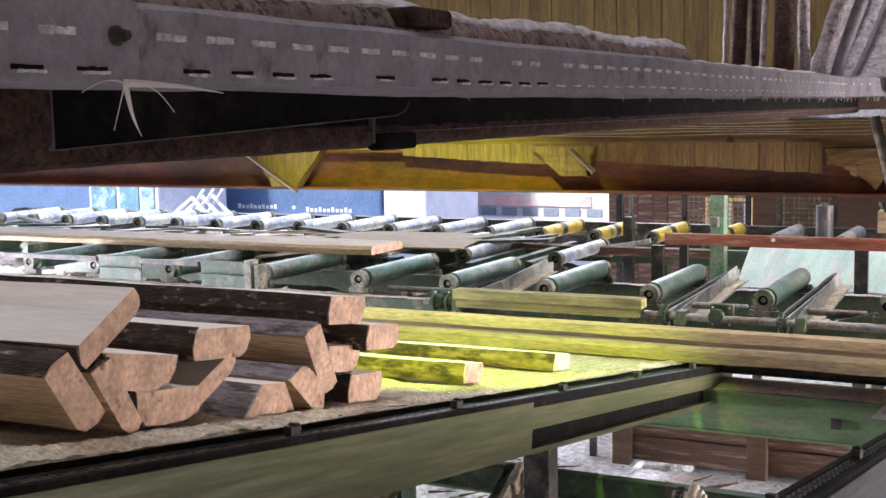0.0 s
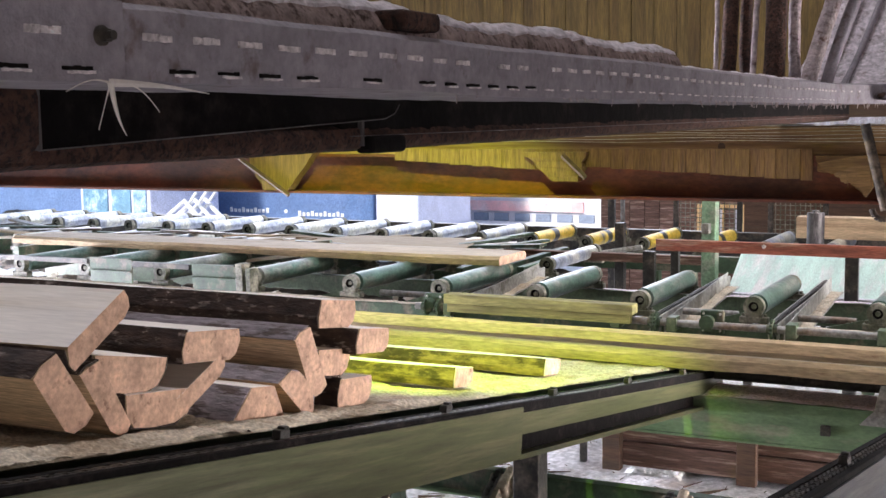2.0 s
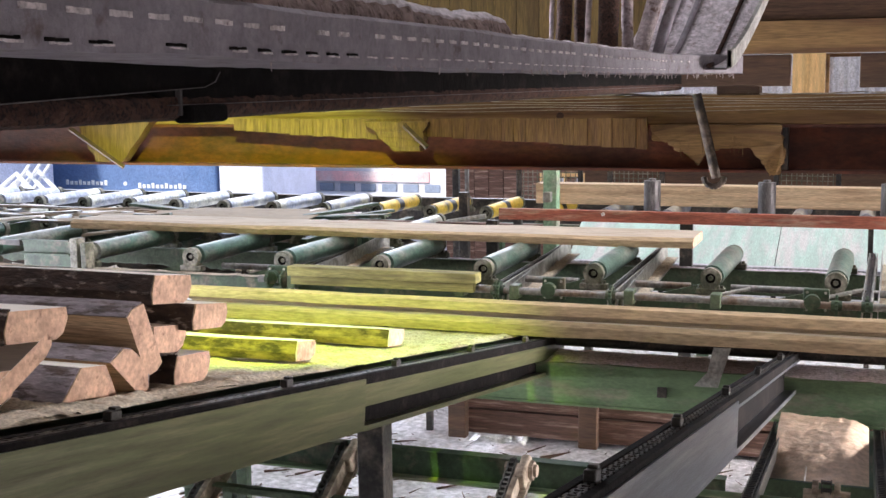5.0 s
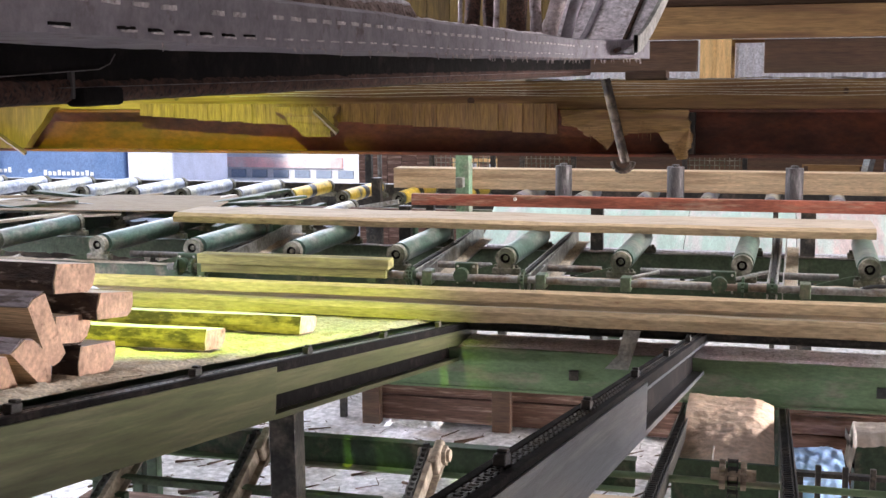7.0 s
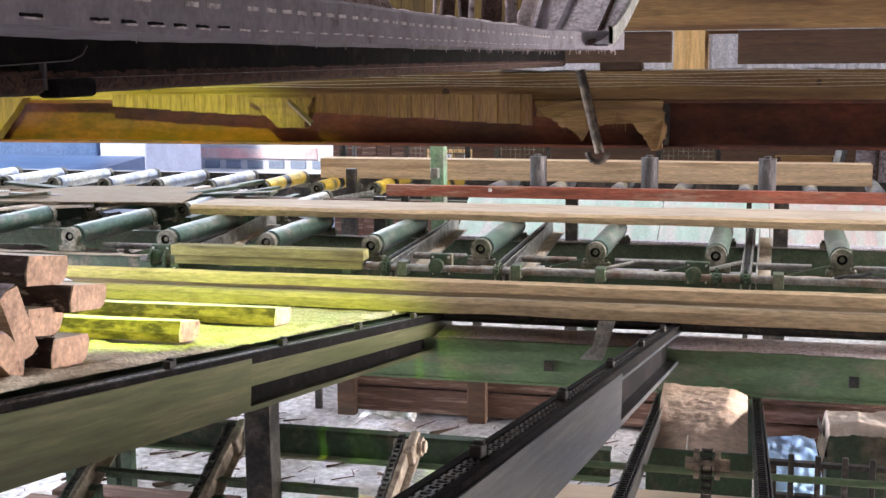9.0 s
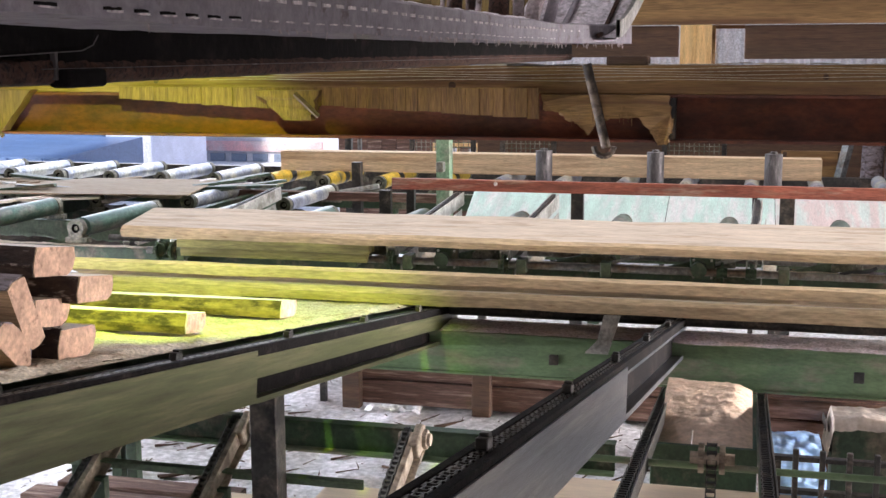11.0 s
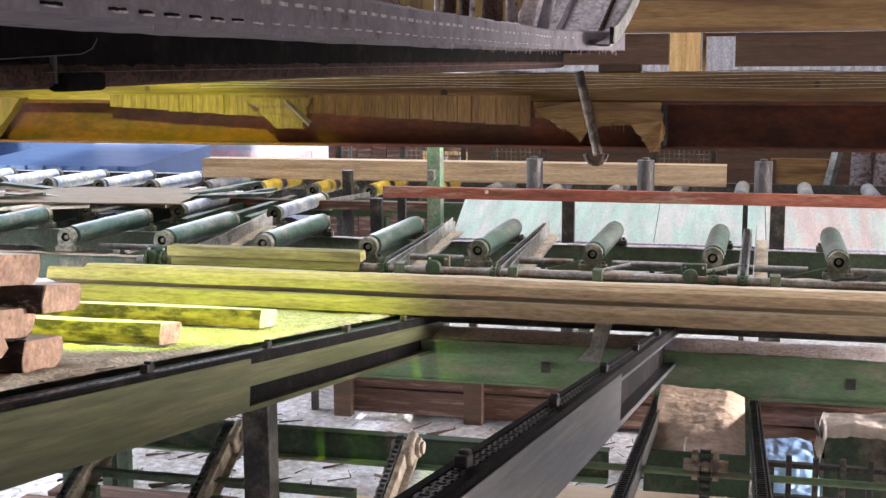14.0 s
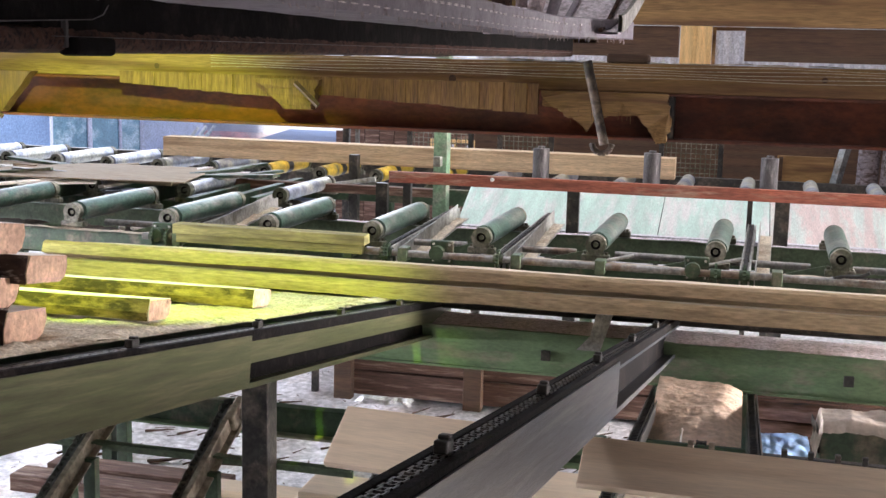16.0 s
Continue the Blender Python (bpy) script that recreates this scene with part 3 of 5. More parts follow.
def sprocket(x, r=0.062):
    bm = bmesh.new()
    n = 16
    pts = []
    for i in range(2 * n):
        a = math.pi * i / n
        rr = r if i % 2 else r * 0.86
        pts.append((rr * math.cos(a), rr * math.sin(a)))
    prism(bm, pts, -0.008, 0.008)
    cyl(bm, (-0.03, 0, 0), (0.03, 0, 0), r * 0.5, 14)
    s = wpart("sprocket", bm, GREEN_DARK, rollers, "oily toothed sprocket")
    s.matrix_basis = Matrix.Translation(Vector((x, 6.93, 1.045)) - Vector(rollers.location))
    return s


ARMS = (-2.07, -1.36, 0.07, -3.52)
for x in ARMS + (-3.62, -0.09, -2.05):
    sprocket(x)
for x in (-3.45, -2.3, -1.95, -1.25, -0.75, 0.25, 0.9):
    bm = new_box(x - 0.03, x + 0.03, 6.89, 6.99, 1.0, 1.085, 0.006)
    wpart("pillow_block", bm, GREEN, rollers, "green pillow block")
arms = []
for x in ARMS:
    bm = bmesh.new()
    box(bm, -0.03, -0.02, 0.0, 1.66, -0.075, 0.02, 0.002)
    box(bm, 0.02, 0.03, 0.0, 1.66, -0.075, 0.02, 0.002)
    box(bm, -0.02, 0.02, 0.0, 1.66, -0.02, -0.005)
    arm = part("transfer_arm", bm, STEEL_PALE, rollers, "bright steel chain transfer arm")
    bm = bmesh.new()
    for k in range(62):
        box(bm, -0.012, 0.012, k * 0.0262, k * 0.0262 + 0.019, -0.003, 0.028)
    part("chain", bm, STEEL_DARK, arm, "black roller chain")
    part("end_wheel", new_cyl((-0.014, 1.6, -0.005), (0.014, 1.6, -0.005), 0.03, 14), STEEL, arm)
    arms.append((arm, x))
    bm = bmesh.new()
    box(bm, 0.0, 0.006, 0, 1.47, -0.1, 0.0, 0.001)
    box(bm, 0.0, 0.085, 0, 1.47, -0.106, -0.1, 0.001)
    sk = part("skid_channel", bm, STEEL_PALE, rollers, "pale dusty skid channel", at=Matrix.Translation(Vector((x + 0.055, 6.96, 1.05)) - Vector(rollers.location)) @ pose(0, 0, 0, 4.6, 0, -1.5))
    bm = sheet(bmesh.new(), 0.008, 0.082, 0.02, 1.45, 5, 40, lambda px, py: -0.1 + max(0, 0.008 + 0.012 * lump(px, py, 9)))
    part("sawdust", bm, SAWDUST, sk, "sawdust in the channel", True)
for x in NEAR_X[:8]:
    bm = bmesh.new()
    vs = [bm.verts.new(p) for p in ((x - 0.06, 7.16, 1.10), (x - 0.46, 7.16, 0.99), (x - 0.06, 7.16, 0.93), (x - 0.06, 7.172, 1.10), (x - 0.46, 7.172, 0.99), (x - 0.06, 7.172, 0.93))]
    for q in ((0, 1, 2), (5, 4, 3), (0, 3, 4, 1), (1, 4, 5, 2), (2, 5, 3, 0)):
        bm.faces.new([vs[i] for i in q])
    wpart("gusset_plate", bm, GREEN, rollers, "green triangular gusset")
    bm = new_cyl((x + 0.09, 7.35, 1.05), (x + 0.55, 7.35, 1.05), 0.022, 12)
    wpart("air_cylinder", bm, STEEL, rollers, "bare steel cylinder rod", True)
for x0, x1, z0, z1 in ((-6.62, -6.2, 1.06, 1.25), (-5.62, -5.22, 1.05, 1.24)):
    bm = new_box(x0, x1, 7.0, 7.012, z0, z1, 0.002)
    box(bm, x0, x1, 6.98, 7.0, z0 + 0.08, z0 + 0.095, 0.002)
    box(bm, x0, x1, 6.97, 7.0, z1 - 0.008, z1, 0.002)
    wpart("end_plate", bm, GREEN_DARK, rollers, "green end plate")
for x, drop in ((-0.62, 0.0), (0.0, 0.02), (-2.75, 0.01)):
    wpart("link_rod", new_cyl((x - 0.42, 7.02, 0.985 + drop), (x + 0.05, 7.06, 1.10 + drop), 0.011, 8), STEEL_PALE, rollers, "thin pale link rod", True)
hose = [(0.32 + 0.035 * k, 7.0 - 0.01 * k, 1.03 + 0.09 * (k / 12) ** 2 + 0.01 * math.sin(k)) for k in range(13)]
wpart("air_hose", tube(bmesh.new(), hose, 0.01, 8), RUBBER, rollers, "black air hose", True)
for x in (-3.58, -1.72, -0.2):
    bm = new_box(x - 0.07, x + 0.07, 6.96, 7.0, 0.99, 1.13, 0.008)
    cyl(bm, (x - 0.02, 6.95, 1.06), (x - 0.02, 6.9, 1.06), 0.045, 14)
    wpart("gear_housing", bm, GREEN_DARK, rollers, "dark green gear housing")
    for k in range(4):
        wpart("housing_bolt", new_cyl((x - 0.05 + 0.1 * (k % 2), 6.952, 1.01 + 0.1 * (k // 2)), (x - 0.05 + 0.1 * (k % 2), 6.962, 1.01 + 0.1 * (k // 2)), 0.008, 6), STEEL_PALE, rollers)
wpart("stop_bracket", new_box(-5.19, -5.13, 6.95, 7.05, 1.03, 1.26, 0.004), CASTING, rollers, "dusty stop bracket")
wpart("stop_bracket", new_box(-5.10, -5.06, 6.95, 7.05, 1.03, 1.23, 0.004), CASTING, rollers, "dusty stop bracket")
wpart("side_guide", new_box(-6.2, -5.65, 7.0, 7.03, 1.19, 1.23, 0.003), STEEL_DARK, rollers, "dark side guide")
wpart("side_guide", new_box(-8.2, -6.65, 7.0, 7.03, 1.19, 1.23, 0.003), STEEL_DARK, rollers, "dark side guide")
# dark sheets added under the rollers for shade in the gaps, and dirt
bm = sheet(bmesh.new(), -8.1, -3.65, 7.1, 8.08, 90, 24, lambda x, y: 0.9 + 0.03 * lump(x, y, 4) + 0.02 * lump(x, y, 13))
wpart("debris_pan", bm, DARK_BROWN, rollers, "dark brown sheet for shade and dirt under the rollers", True)
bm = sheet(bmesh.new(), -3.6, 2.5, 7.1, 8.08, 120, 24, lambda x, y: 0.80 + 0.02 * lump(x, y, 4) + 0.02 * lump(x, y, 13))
wpart("debris_pan", bm, DARK_BROWN, rollers, "dark brown sheet for shade and dirt under the rollers", True)
for i in range(26):
    x, y = random.uniform(-7.8, -3.7), random.uniform(7.15, 7.9)
    bm = new_box(-random.uniform(0.03, 0.1), random.uniform(0.03, 0.1), -0.02, 0.02, -0.012, 0.012, 0.002)
    part("wood_chip", bm, WOOD_TOP, rollers, at=Matrix.Translation(Vector((x, y, 0.945)) - Vector(rollers.location)) @ pose(0, 0, 0, random.uniform(-20, 20), random.uniform(-20, 20), random.uniform(0, 180)))
bm = sheet(bmesh.new(), -8.1, 2.5, 7.005, 7.085, 260, 5, lambda x, y: 1.041 + max(0, 0.003 + 0.008 * lump(x, y, 7)))
wpart("beam_dust", bm, SAWDUST, rollers, "sawdust on the front beam", True)
timber = thing("support_timber", "old timber tinted floodlight yellow, lying along the conveyor frame", "timber", at=(-2.78, 6.9, 1.07))
wpart("beam", new_box(-3.46, -2.18, 6.86, 6.97, 1.085, 1.148, 0.006), OLDPLANK, timber)
wpart("lower_board", new_box(-3.44, -2.20, 6.87, 6.93, 1.03, 1.083, 0.004), OLDPLANK, timber)
# ---- rear conveyors ----
rear = thing("rear_roller_conveyor", "rear roller conveyor carrying squared beams", "conveyor", at=(0, 10.2, 0))
k = 0
x = 2.2
while x > -11.5:
    mat = ROLLER_YELLOW if -4.3 < x < -2.4 else ROLLER_LIT
    ro = roller(rear, x, 10.2, 11.15, AXIS, 0.062, mat, bearings=x < -2)
    if mat is ROLLER_YELLOW:
        part("dark_band", new_cyl((0, 10.62, 0), (0, 10.74, 0), 0.0635, 28, caps=False), STEEL_DARK, ro, "dark worn band", True)
    x -= 0.535
wpart("side_beam", new_box(-11.8, 2.4, 10.02, 10.1, 0.94, 1.08, 0.003), GREEN_DARK, rear, "dark green side beam")
wpart("side_beam", new_box(-11.8, 2.4, 11.25, 11.33, 0.94, 1.17, 0.003), STEEL_DARK, rear, "dark side beam")
for x in (-10.5, -7.5, -4.6, -3.0, -1.2, 1.8):
    for y in (10.06, 11.29):
        wpart("leg", new_box(x - 0.05, x + 0.05, y - 0.05, y + 0.05, 0, 0.94, 0.004), GREEN_DARK, rear, "dark green leg")
for x in (-1.67, -0.72, 0.24):
    bm = new_cyl((x, 10.22, 1.16), (x, 10.22, 1.46), 0.072, 20)
    cyl(bm, (x, 10.22, 1.46), (x, 10.22, 1.48), 0.03, 10)
    wpart("guide_roller", bm, GUIDE, rear, "upright steel guide roller", True)
    wpart("guide_foot", new_box(x - 0.1, x + 0.1, 10.1, 10.33, 1.08, 1.16, 0.004), STEEL_DARK, rear)
squared = thing("squared_beam", "long squared spruce beam travelling on the rear rollers", "squared timber", at=(-2.4, 10.7, 1.203))
bm = new_box(-2.45, 2.45, -0.1, 0.1, 0, 0.185, 0.004)
part("sawn_wood", bm, WOOD, squared)
panel = thing("plywood_panel", "weathered grey plywood panel standing behind the rollers", "panel", at=(0.6, 11.5, 0))
wpart("board", new_box(0.33, 0.88, 11.48, 11.51, 0, 1.39, 0.003), TIMBER_LIGHT, panel)
for x in (0.345, 0.83):
    wpart("batten", new_box(x, x + 0.035, 11.45, 11.479, 0, 1.38, 0.003), TIMBER, panel)
prop = thing("leaning_prop", "dark steel prop leaning beside the logs", "post", at=(0.6, 11.4, 0))
bm = bmesh.new()
cyl(bm, (0.0, 0.0, 0.0), (0.33, 0.0, 1.55), 0.05, 4)
part("bar", bm, STEEL, prop)


def bark_log(x, y, r, lean, top):
    """An upright log with furrowed bark and a sawn top."""
    log = thing("log", "barked log standing on end behind the rear line", "log", "logs behind the rear line", at=(x, y, 0))
    bm = bmesh.new()
    prev, n = None, 28
    for j in range(25):
        f = j / 24
        ring = []
        for i in range(n):
            a = 2 * math.pi * i / n
            rr = r * (1 - 0.12 * f) * (1 + 0.1 * noise.noise((math.cos(a) * 4 + x * 5, math.sin(a) * 4, f * 2.0)) + 0.05 * noise.noise((i * 1.9, f * 5, x)))
            ring.append(bm.verts.new((lean * f + rr * math.cos(a), rr * math.sin(a), top * f)))
        if prev:
            for i in range(n):
                k = (i + 1) % n
                bm.faces.new((prev[i], prev[k], ring[k], ring[i]))
        prev = ring
    part("bark", bm, BARK_PALE, log, "furrowed grey bark", True)
    part("sawn_top", new_cyl((lean, 0, top - 0.01), (lean, 0, top + 0.004), r * 0.84, 24), ENDGRAIN, log)


for x, y, r, lean, top in ((1.12, 11.75, 0.11, 0.05, 1.75), (1.33, 11.68, 0.12, 0.06, 1.8), (1.6, 11.8, 0.14, 0.02, 1.7), (1.9, 11.7, 0.13, 0.05, 1.85), (2.2, 11.8, 0.14, 0.0, 1.8)):
    bark_log(x, y, r, lean, top)


def mesh_panel(x0, x1):
    """A guard of crossed wires in a flat frame."""
    th = thing("mesh_guard", "rusty wire mesh guard in a steel frame", "guard", "mesh guards", at=((x0 + x1) / 2, 12.5, 0))
    bm = bmesh.new()
    n = int((x1 - x0) / 0.05)
    for i in range(1, n):
        x = x0 + (x1 - x0) * i / n
        box(bm, x - 0.004, x + 0.004, 12.5, 12.508, 0.62, 1.5)
    for i in range(18):
        z = 0.64 + 0.05 * i
        box(bm, x0, x1, 12.509, 12.517, z - 0.004, z + 0.004)
    wpart("wire_mesh", bm, CASTING, th, "rusty welded wires")
    for x in (x0, x1):
        wpart("upright", new_box(x - 0.025, x + 0.025, 12.49, 12.54, 0, 1.55, 0.003), STEEL_DARK, th)
    wpart("top_rail", new_box(x0, x1, 12.49, 12.53, 1.5, 1.54, 0.003), STEEL_DARK, th)


for x0, x1 in ((-3.5, -2.82), (-2.5, -1.95), (-0.8, -0.2)):
    mesh_panel(x0, x1)
yard_post = thing("yard_post", "dark steel yard post", "post", at=(-4.18, 12.4, 0))
wpart("post", new_box(-4.22, -4.15, 12.37, 12.44, 0, 2.2, 0.004), STEEL_DARK, yard_post)
wpart("plate", new_box(-4.08, -4.04, 12.38, 12.42, 0, 1.9, 0.003), STEEL, yard_post)

# transfer deck between the two roller lines
deck = thing("transfer_deck", "cross transfer deck of chains and rollers", "conveyor", at=(-6, 9.2, 0))
for i in range(9):
    x = -10.4 + i * 0.82
    bm = bmesh.new()
    box(bm, x, x + 0.07, 8.25, 10.0, 1.0, 1.12, 0.003)
    wpart("skid_rail", bm, GREEN_DARK, deck, "dark green skid rail")
    roller(deck, x + 0.36, 8.75, 9.75, 1.12, 0.055, ROLLER_LIT)
wpart("cross_member", new_box(-10.8, -3.4, 8.9, 8.98, 0.86, 1.0, 0.003), GREEN_DARK, deck, "dark green cross member")
for x in (-10.4, -8, -6, -3.6):
    wpart("leg", new_box(x - 0.04, x + 0.04, 8.9, 8.98, 0, 0.86, 0.003), GREEN_DARK, deck, "dark green leg")
for i, x in enumerate((-4.15, -3.62)):
    wpart("stop_arm", new_box(x, x + 0.06, 8.45, 10.0, 1.0 + 0.03 * i, 1.1 + 0.03 * i, 0.003), GREEN_DARK, deck, "dark green sloping arm")
# another dark sheet, for shade and dirt below the transfer deck
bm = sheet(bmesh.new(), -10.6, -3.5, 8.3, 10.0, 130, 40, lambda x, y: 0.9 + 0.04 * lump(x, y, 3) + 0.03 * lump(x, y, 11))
wpart("debris", bm, DARK_BROWN, deck, "dark brown sheet for shade and dirt under the deck", True)
for i in range(44):
    x, y = random.uniform(-10.2, -3.8), random.uniform(8.4, 9.8)
    bm = new_box(-random.uniform(0.2, 0.7), random.uniform(0.2, 0.7), -0.05, 0.05, -0.012, 0.012, 0.002)
    part("offcut", bm, (WOOD_TOP, PLANKTOP, STEEL, GREEN_DARK)[i % 4], deck, "pale offcut", at=Matrix.Translation(Vector((x, y, 1.15 + 0.01 * (i % 4))) - Vector(deck.location)) @ pose(0, 0, 0, random.uniform(-4, 4), random.uniform(-5, 5), random.uniform(-25, 80)))
sheet_plate = thing("steel_sheet", "dusty flat sheet lying on the transfer deck", "sheet", at=(-5.0, 9.1, 1.18))
bm = bmesh.new()
vs = [(-6.6, 8.35), (-4.25, 8.62), (-4.5, 9.75), (-5.7, 9.65)]
a = [bm.verts.new((px, py, 1.185)) for px, py in vs]
b = [bm.verts.new((px, py, 1.195)) for px, py in vs]
bm.faces.new(a[::-1])
bm.faces.new(b)
for i in range(4):
    bm.faces.new((a[i], a[(i + 1) % 4], b[(i + 1) % 4], b[i]))
wpart("plate", bm, PLANKTOP, sheet_plate)

barrier = thing("red_barrier", "red painted barrier board on dark posts", "barrier", at=(-0.8, 8.6, 0))
bm = new_box(-2.55, 2.6, 8.58, 8.62, 1.285, 1.37, 0.004)
wpart("board", bm, REDBAR, barrier)
for x, w in ((-1.16, 0.09), (0.31, 0.1), (0.09, 0.035), (1.75, 0.09), (-2.42, 0.06), (-2.62, 0.09)):
    wpart("post", new_box(x - w / 2, x + w / 2, 8.625, 8.68, 0.0, 1.31 if x > -2.6 else 1.27, 0.003), STEEL_DARK, barrier, "dark steel post")
wpart("bolt", new_cyl((-1.754, 8.57, 1.343), (-1.754, 8.582, 1.343), 0.014, 12), WHITE, barrier, "pale round bolt head")
chute = thing("chute_sheet", "worn pale green chute sheet with rust runs", "chute", at=(-0.2, 9, 0))
for x0, x1 in ((-2.05, -0.55), (-0.545, 0.24), (0.245, 2.6)):
    bm = bmesh.new()
    pts = [(x0 - 0.05 * (x0 < -2), 9.4, 1.19), (x1, 9.4, 1.19), (x1, 8.72, 0.98), (x0, 8.72, 0.98)]
    a = [bm.verts.new(p) for p in pts]
    b = [bm.verts.new((p[0], p[1] + 0.004, p[2] - 0.008)) for p in pts]
    bm.faces.new(a)
    bm.faces.new(b[::-1])
    for i in range(4):
        bm.faces.new((a[i], b[i], b[(i + 1) % 4], a[(i + 1) % 4]))
    wpart("sheet", bm, SHEET_PINK if x0 > 0 else SHEET, chute)
for x in (-1.95, 0.25, 2.4):
    wpart("support_leg", new_box(x - 0.03, x + 0.03, 8.98, 9.04, 0.0, 1.03, 0.003), STEEL_DARK, chute, "dark steel leg")
wpart("cross_bar", new_box(-2.0, 2.5, 8.985, 9.035, 0.96, 1.03, 0.003), STEEL_DARK, chute, "dark cross bar")
wpart("lip", new_box(-2.06, 2.6, 8.66, 8.72, 0.94, 0.985, 0.003), PALEWALL, chute, "pale dusty lip")
gpost = thing("green_post", "green painted steel post with a bracket", "post", at=(-2.27, 9.3, 0))
wpart("post", new_box(-2.378, -2.268, 9.24, 9.36, 0, 2.6, 0.005), material("pale_green_paint", (0.2, 0.33, 0.2), 0.55, 0, 8, 0.3, (0.3, 0.3, 0.24), 3, 0.3), gpost)
wpart("bracket", new_box(-2.36, -2.30, 9.16, 9.24, 1.36, 1.44, 0.006), STEEL_PALE, gpost)
stop = thing("stop_post", "dark steel stop post with a welded bar", "post", at=(-3.2, 9.9, 0))
wpart("post", new_box(-3.30, -3.22, 9.86, 9.94, 0.0, 1.36, 0.004), STEEL_DARK, stop)
wpart("bar", new_cyl((-3.5, 9.85, 1.08), (-3.05, 9.85, 1.16), 0.022, 10), STEEL_PALE, stop)
frame_bar = thing("cross_bar", "rusty cross bar on short posts", "frame", at=(-3.5, 9.6, 0))
wpart("bar", new_box(-4.4, -2.4, 9.56, 9.64, 1.06, 1.13, 0.003), BOXWOOD, frame_bar)
for x in (-4.3, -2.9):
    wpart("post", new_box(x - 0.04, x + 0.04, 9.57, 9.63, 0, 1.06, 0.003), STEEL_DARK, frame_bar)

# ---- overhead girder, timbers, plank wall ----
girder = thing("red_girder", "red oxide steel girder with rusty lower flange", "girder", at=(0, 5.75, 0))
bm = i_beam(bmesh.new(), -7.5, 4, 5.72, 1.88, 2.10, 0.2, 0.02, 0.014)
wpart("girder", bm, RED, girder)
wpart("joint_plate", new_box(-0.325, -0.30, 5.63, 5.71, 1.88, 2.085), STEEL_DARK, girder)
# added boards high above the girder, out of view
structure("wall_1", new_box(-10, 7.9, 5.9, 5.95, 6.0, 6.95), TIMBER, "unseen dark upper wall boards")
head = thing("head_timber", "long old timber resting on the girder", "timber", at=(0, 5.75, 2.1))
wpart("beam", new_box(-7.5, 4, 5.62, 5.82, 2.101, 2.232, 0.006), TIMBER_LIGHT, head)
wpart("packing_block", new_box(-0.62, -0.43, 5.625, 5.78, 2.2325, 2.275, 0.008), TIMBER, head, "dark packing block")
for x, z, r in ((-2.9, 2.16, 0.014), (-1.35, 2.14, 0.018), (0.35, 2.18, 0.013), (1.3, 2.15, 0.016)):
    wpart("knot", new_cyl((x, 5.617, z), (x, 5.624, z), r, 12), TIMBER, head, "dark knot")
bm = sheet(bmesh.new(), -7.4, 3.9, 5.625, 5.81, 400, 6, lambda x, y: 2.233 + max(0, 0.004 + 0.01 * lump(x, y, 5)))
wpart("dust_cover", bm, SAWDUST, head, "pale dust on the timber", True)
wires = thing("wire_run", "thin pale wires stapled along the timber", "cable", at=(0, 5.6, 2.2))
for i in range(5):
    z = 2.165 + 0.014 * i
    bm = tube(bmesh.new(), [(-2.6 + j * 0.15, 5.612, z + 0.004 * math.sin(j * 0.9 + i)) for j in range(45)], 0.0014, 5)
    wpart("wire", bm, SAWDUST, wires)
slats = thing("slat_skirt", "short yellow wooden slats hung before the girder", "cladding", at=(0, 5.6, 2.1))
x = -3.1
while x < -0.98:
    wide = random.uniform(0.045, 0.075)
    step = 0.02 if x < -2.15 else -0.012
    depth = 0.012 + 0.11 * (x + 3.1) / 2.1 + step + 0.006 * random.random()
    wpart("slat", new_box(x, x + wide, 5.595 + 0.003 * random.random(), 5.612, 2.101 - depth, 2.13, 0.001), SLATWOOD, slats)
    x += wide + 0.001
def wedge(x0, x1, z0, lean, lath):
    """A split block that tapers downward, with a lath jammed beside it."""
    block = thing("wooden_wedge", "rough split timber wedge jammed against the girder", "wedge", at=(x0, 5.55, z0))
    bm = bmesh.new()
    w, h = x1 - x0, 2.115 - z0
    rings = []
    for k in range(7):
        f = k / 6
        ring = []
        for cx, cy in ((0, 0), (1, 0), (1, 1), (0, 1)):
            squeeze = 0.32 * f
            px = w * (squeeze + cx * (1 - 2 * squeeze)) + lean * f + 0.02 * noise.noise((k * 1.3, cx * 3, x0))
            ring.append(bm.verts.new((px, cy * 0.07 + 0.012 * noise.noise((k, cx, cy + x0)), h * (1 - f))))
        rings.append(ring)
    for a, b in zip(rings, rings[1:]):
        for i in range(4):
            bm.faces.new((a[i], a[(i + 1) % 4], b[(i + 1) % 4], b[i]))
    bm.faces.new(rings[0][::-1])
    bm.faces.new(rings[-1])
    part("block", bm, SLATWOOD, block)
    bm = bmesh.new()
    cyl(bm, (lath[0] - x0, -0.01, lath[1] - z0), (lath[2] - x0, -0.01, lath[3] - z0), 0.014, 4)
    part("lath", bm, TIMBER, block)


wedge(-4.05, -3.58, 1.90, -0.03, (-4.08, 2.08, -3.75, 1.875))
wedge(-2.34, -2.0, 1.97, 0.06, (-2.12, 2.10, -2.0, 1.99))
ragged = thing("torn_board", "torn fibrous board hanging before the girder", "board", at=(-0.6, 5.55, 1.88))
corners = ((-0.91, 2.1), (-0.33, 2.1), (-0.318, 2.03), (-0.312, 1.94), (-0.33, 1.878), (-0.372, 1.872), (-0.41, 1.945), (-0.47, 1.998), (-0.6, 1.992), (-0.655, 1.975), (-0.69, 1.915), (-0.74, 1.965), (-0.8, 1.985), (-0.83, 2.02), (-0.9, 2.03))
outline = []
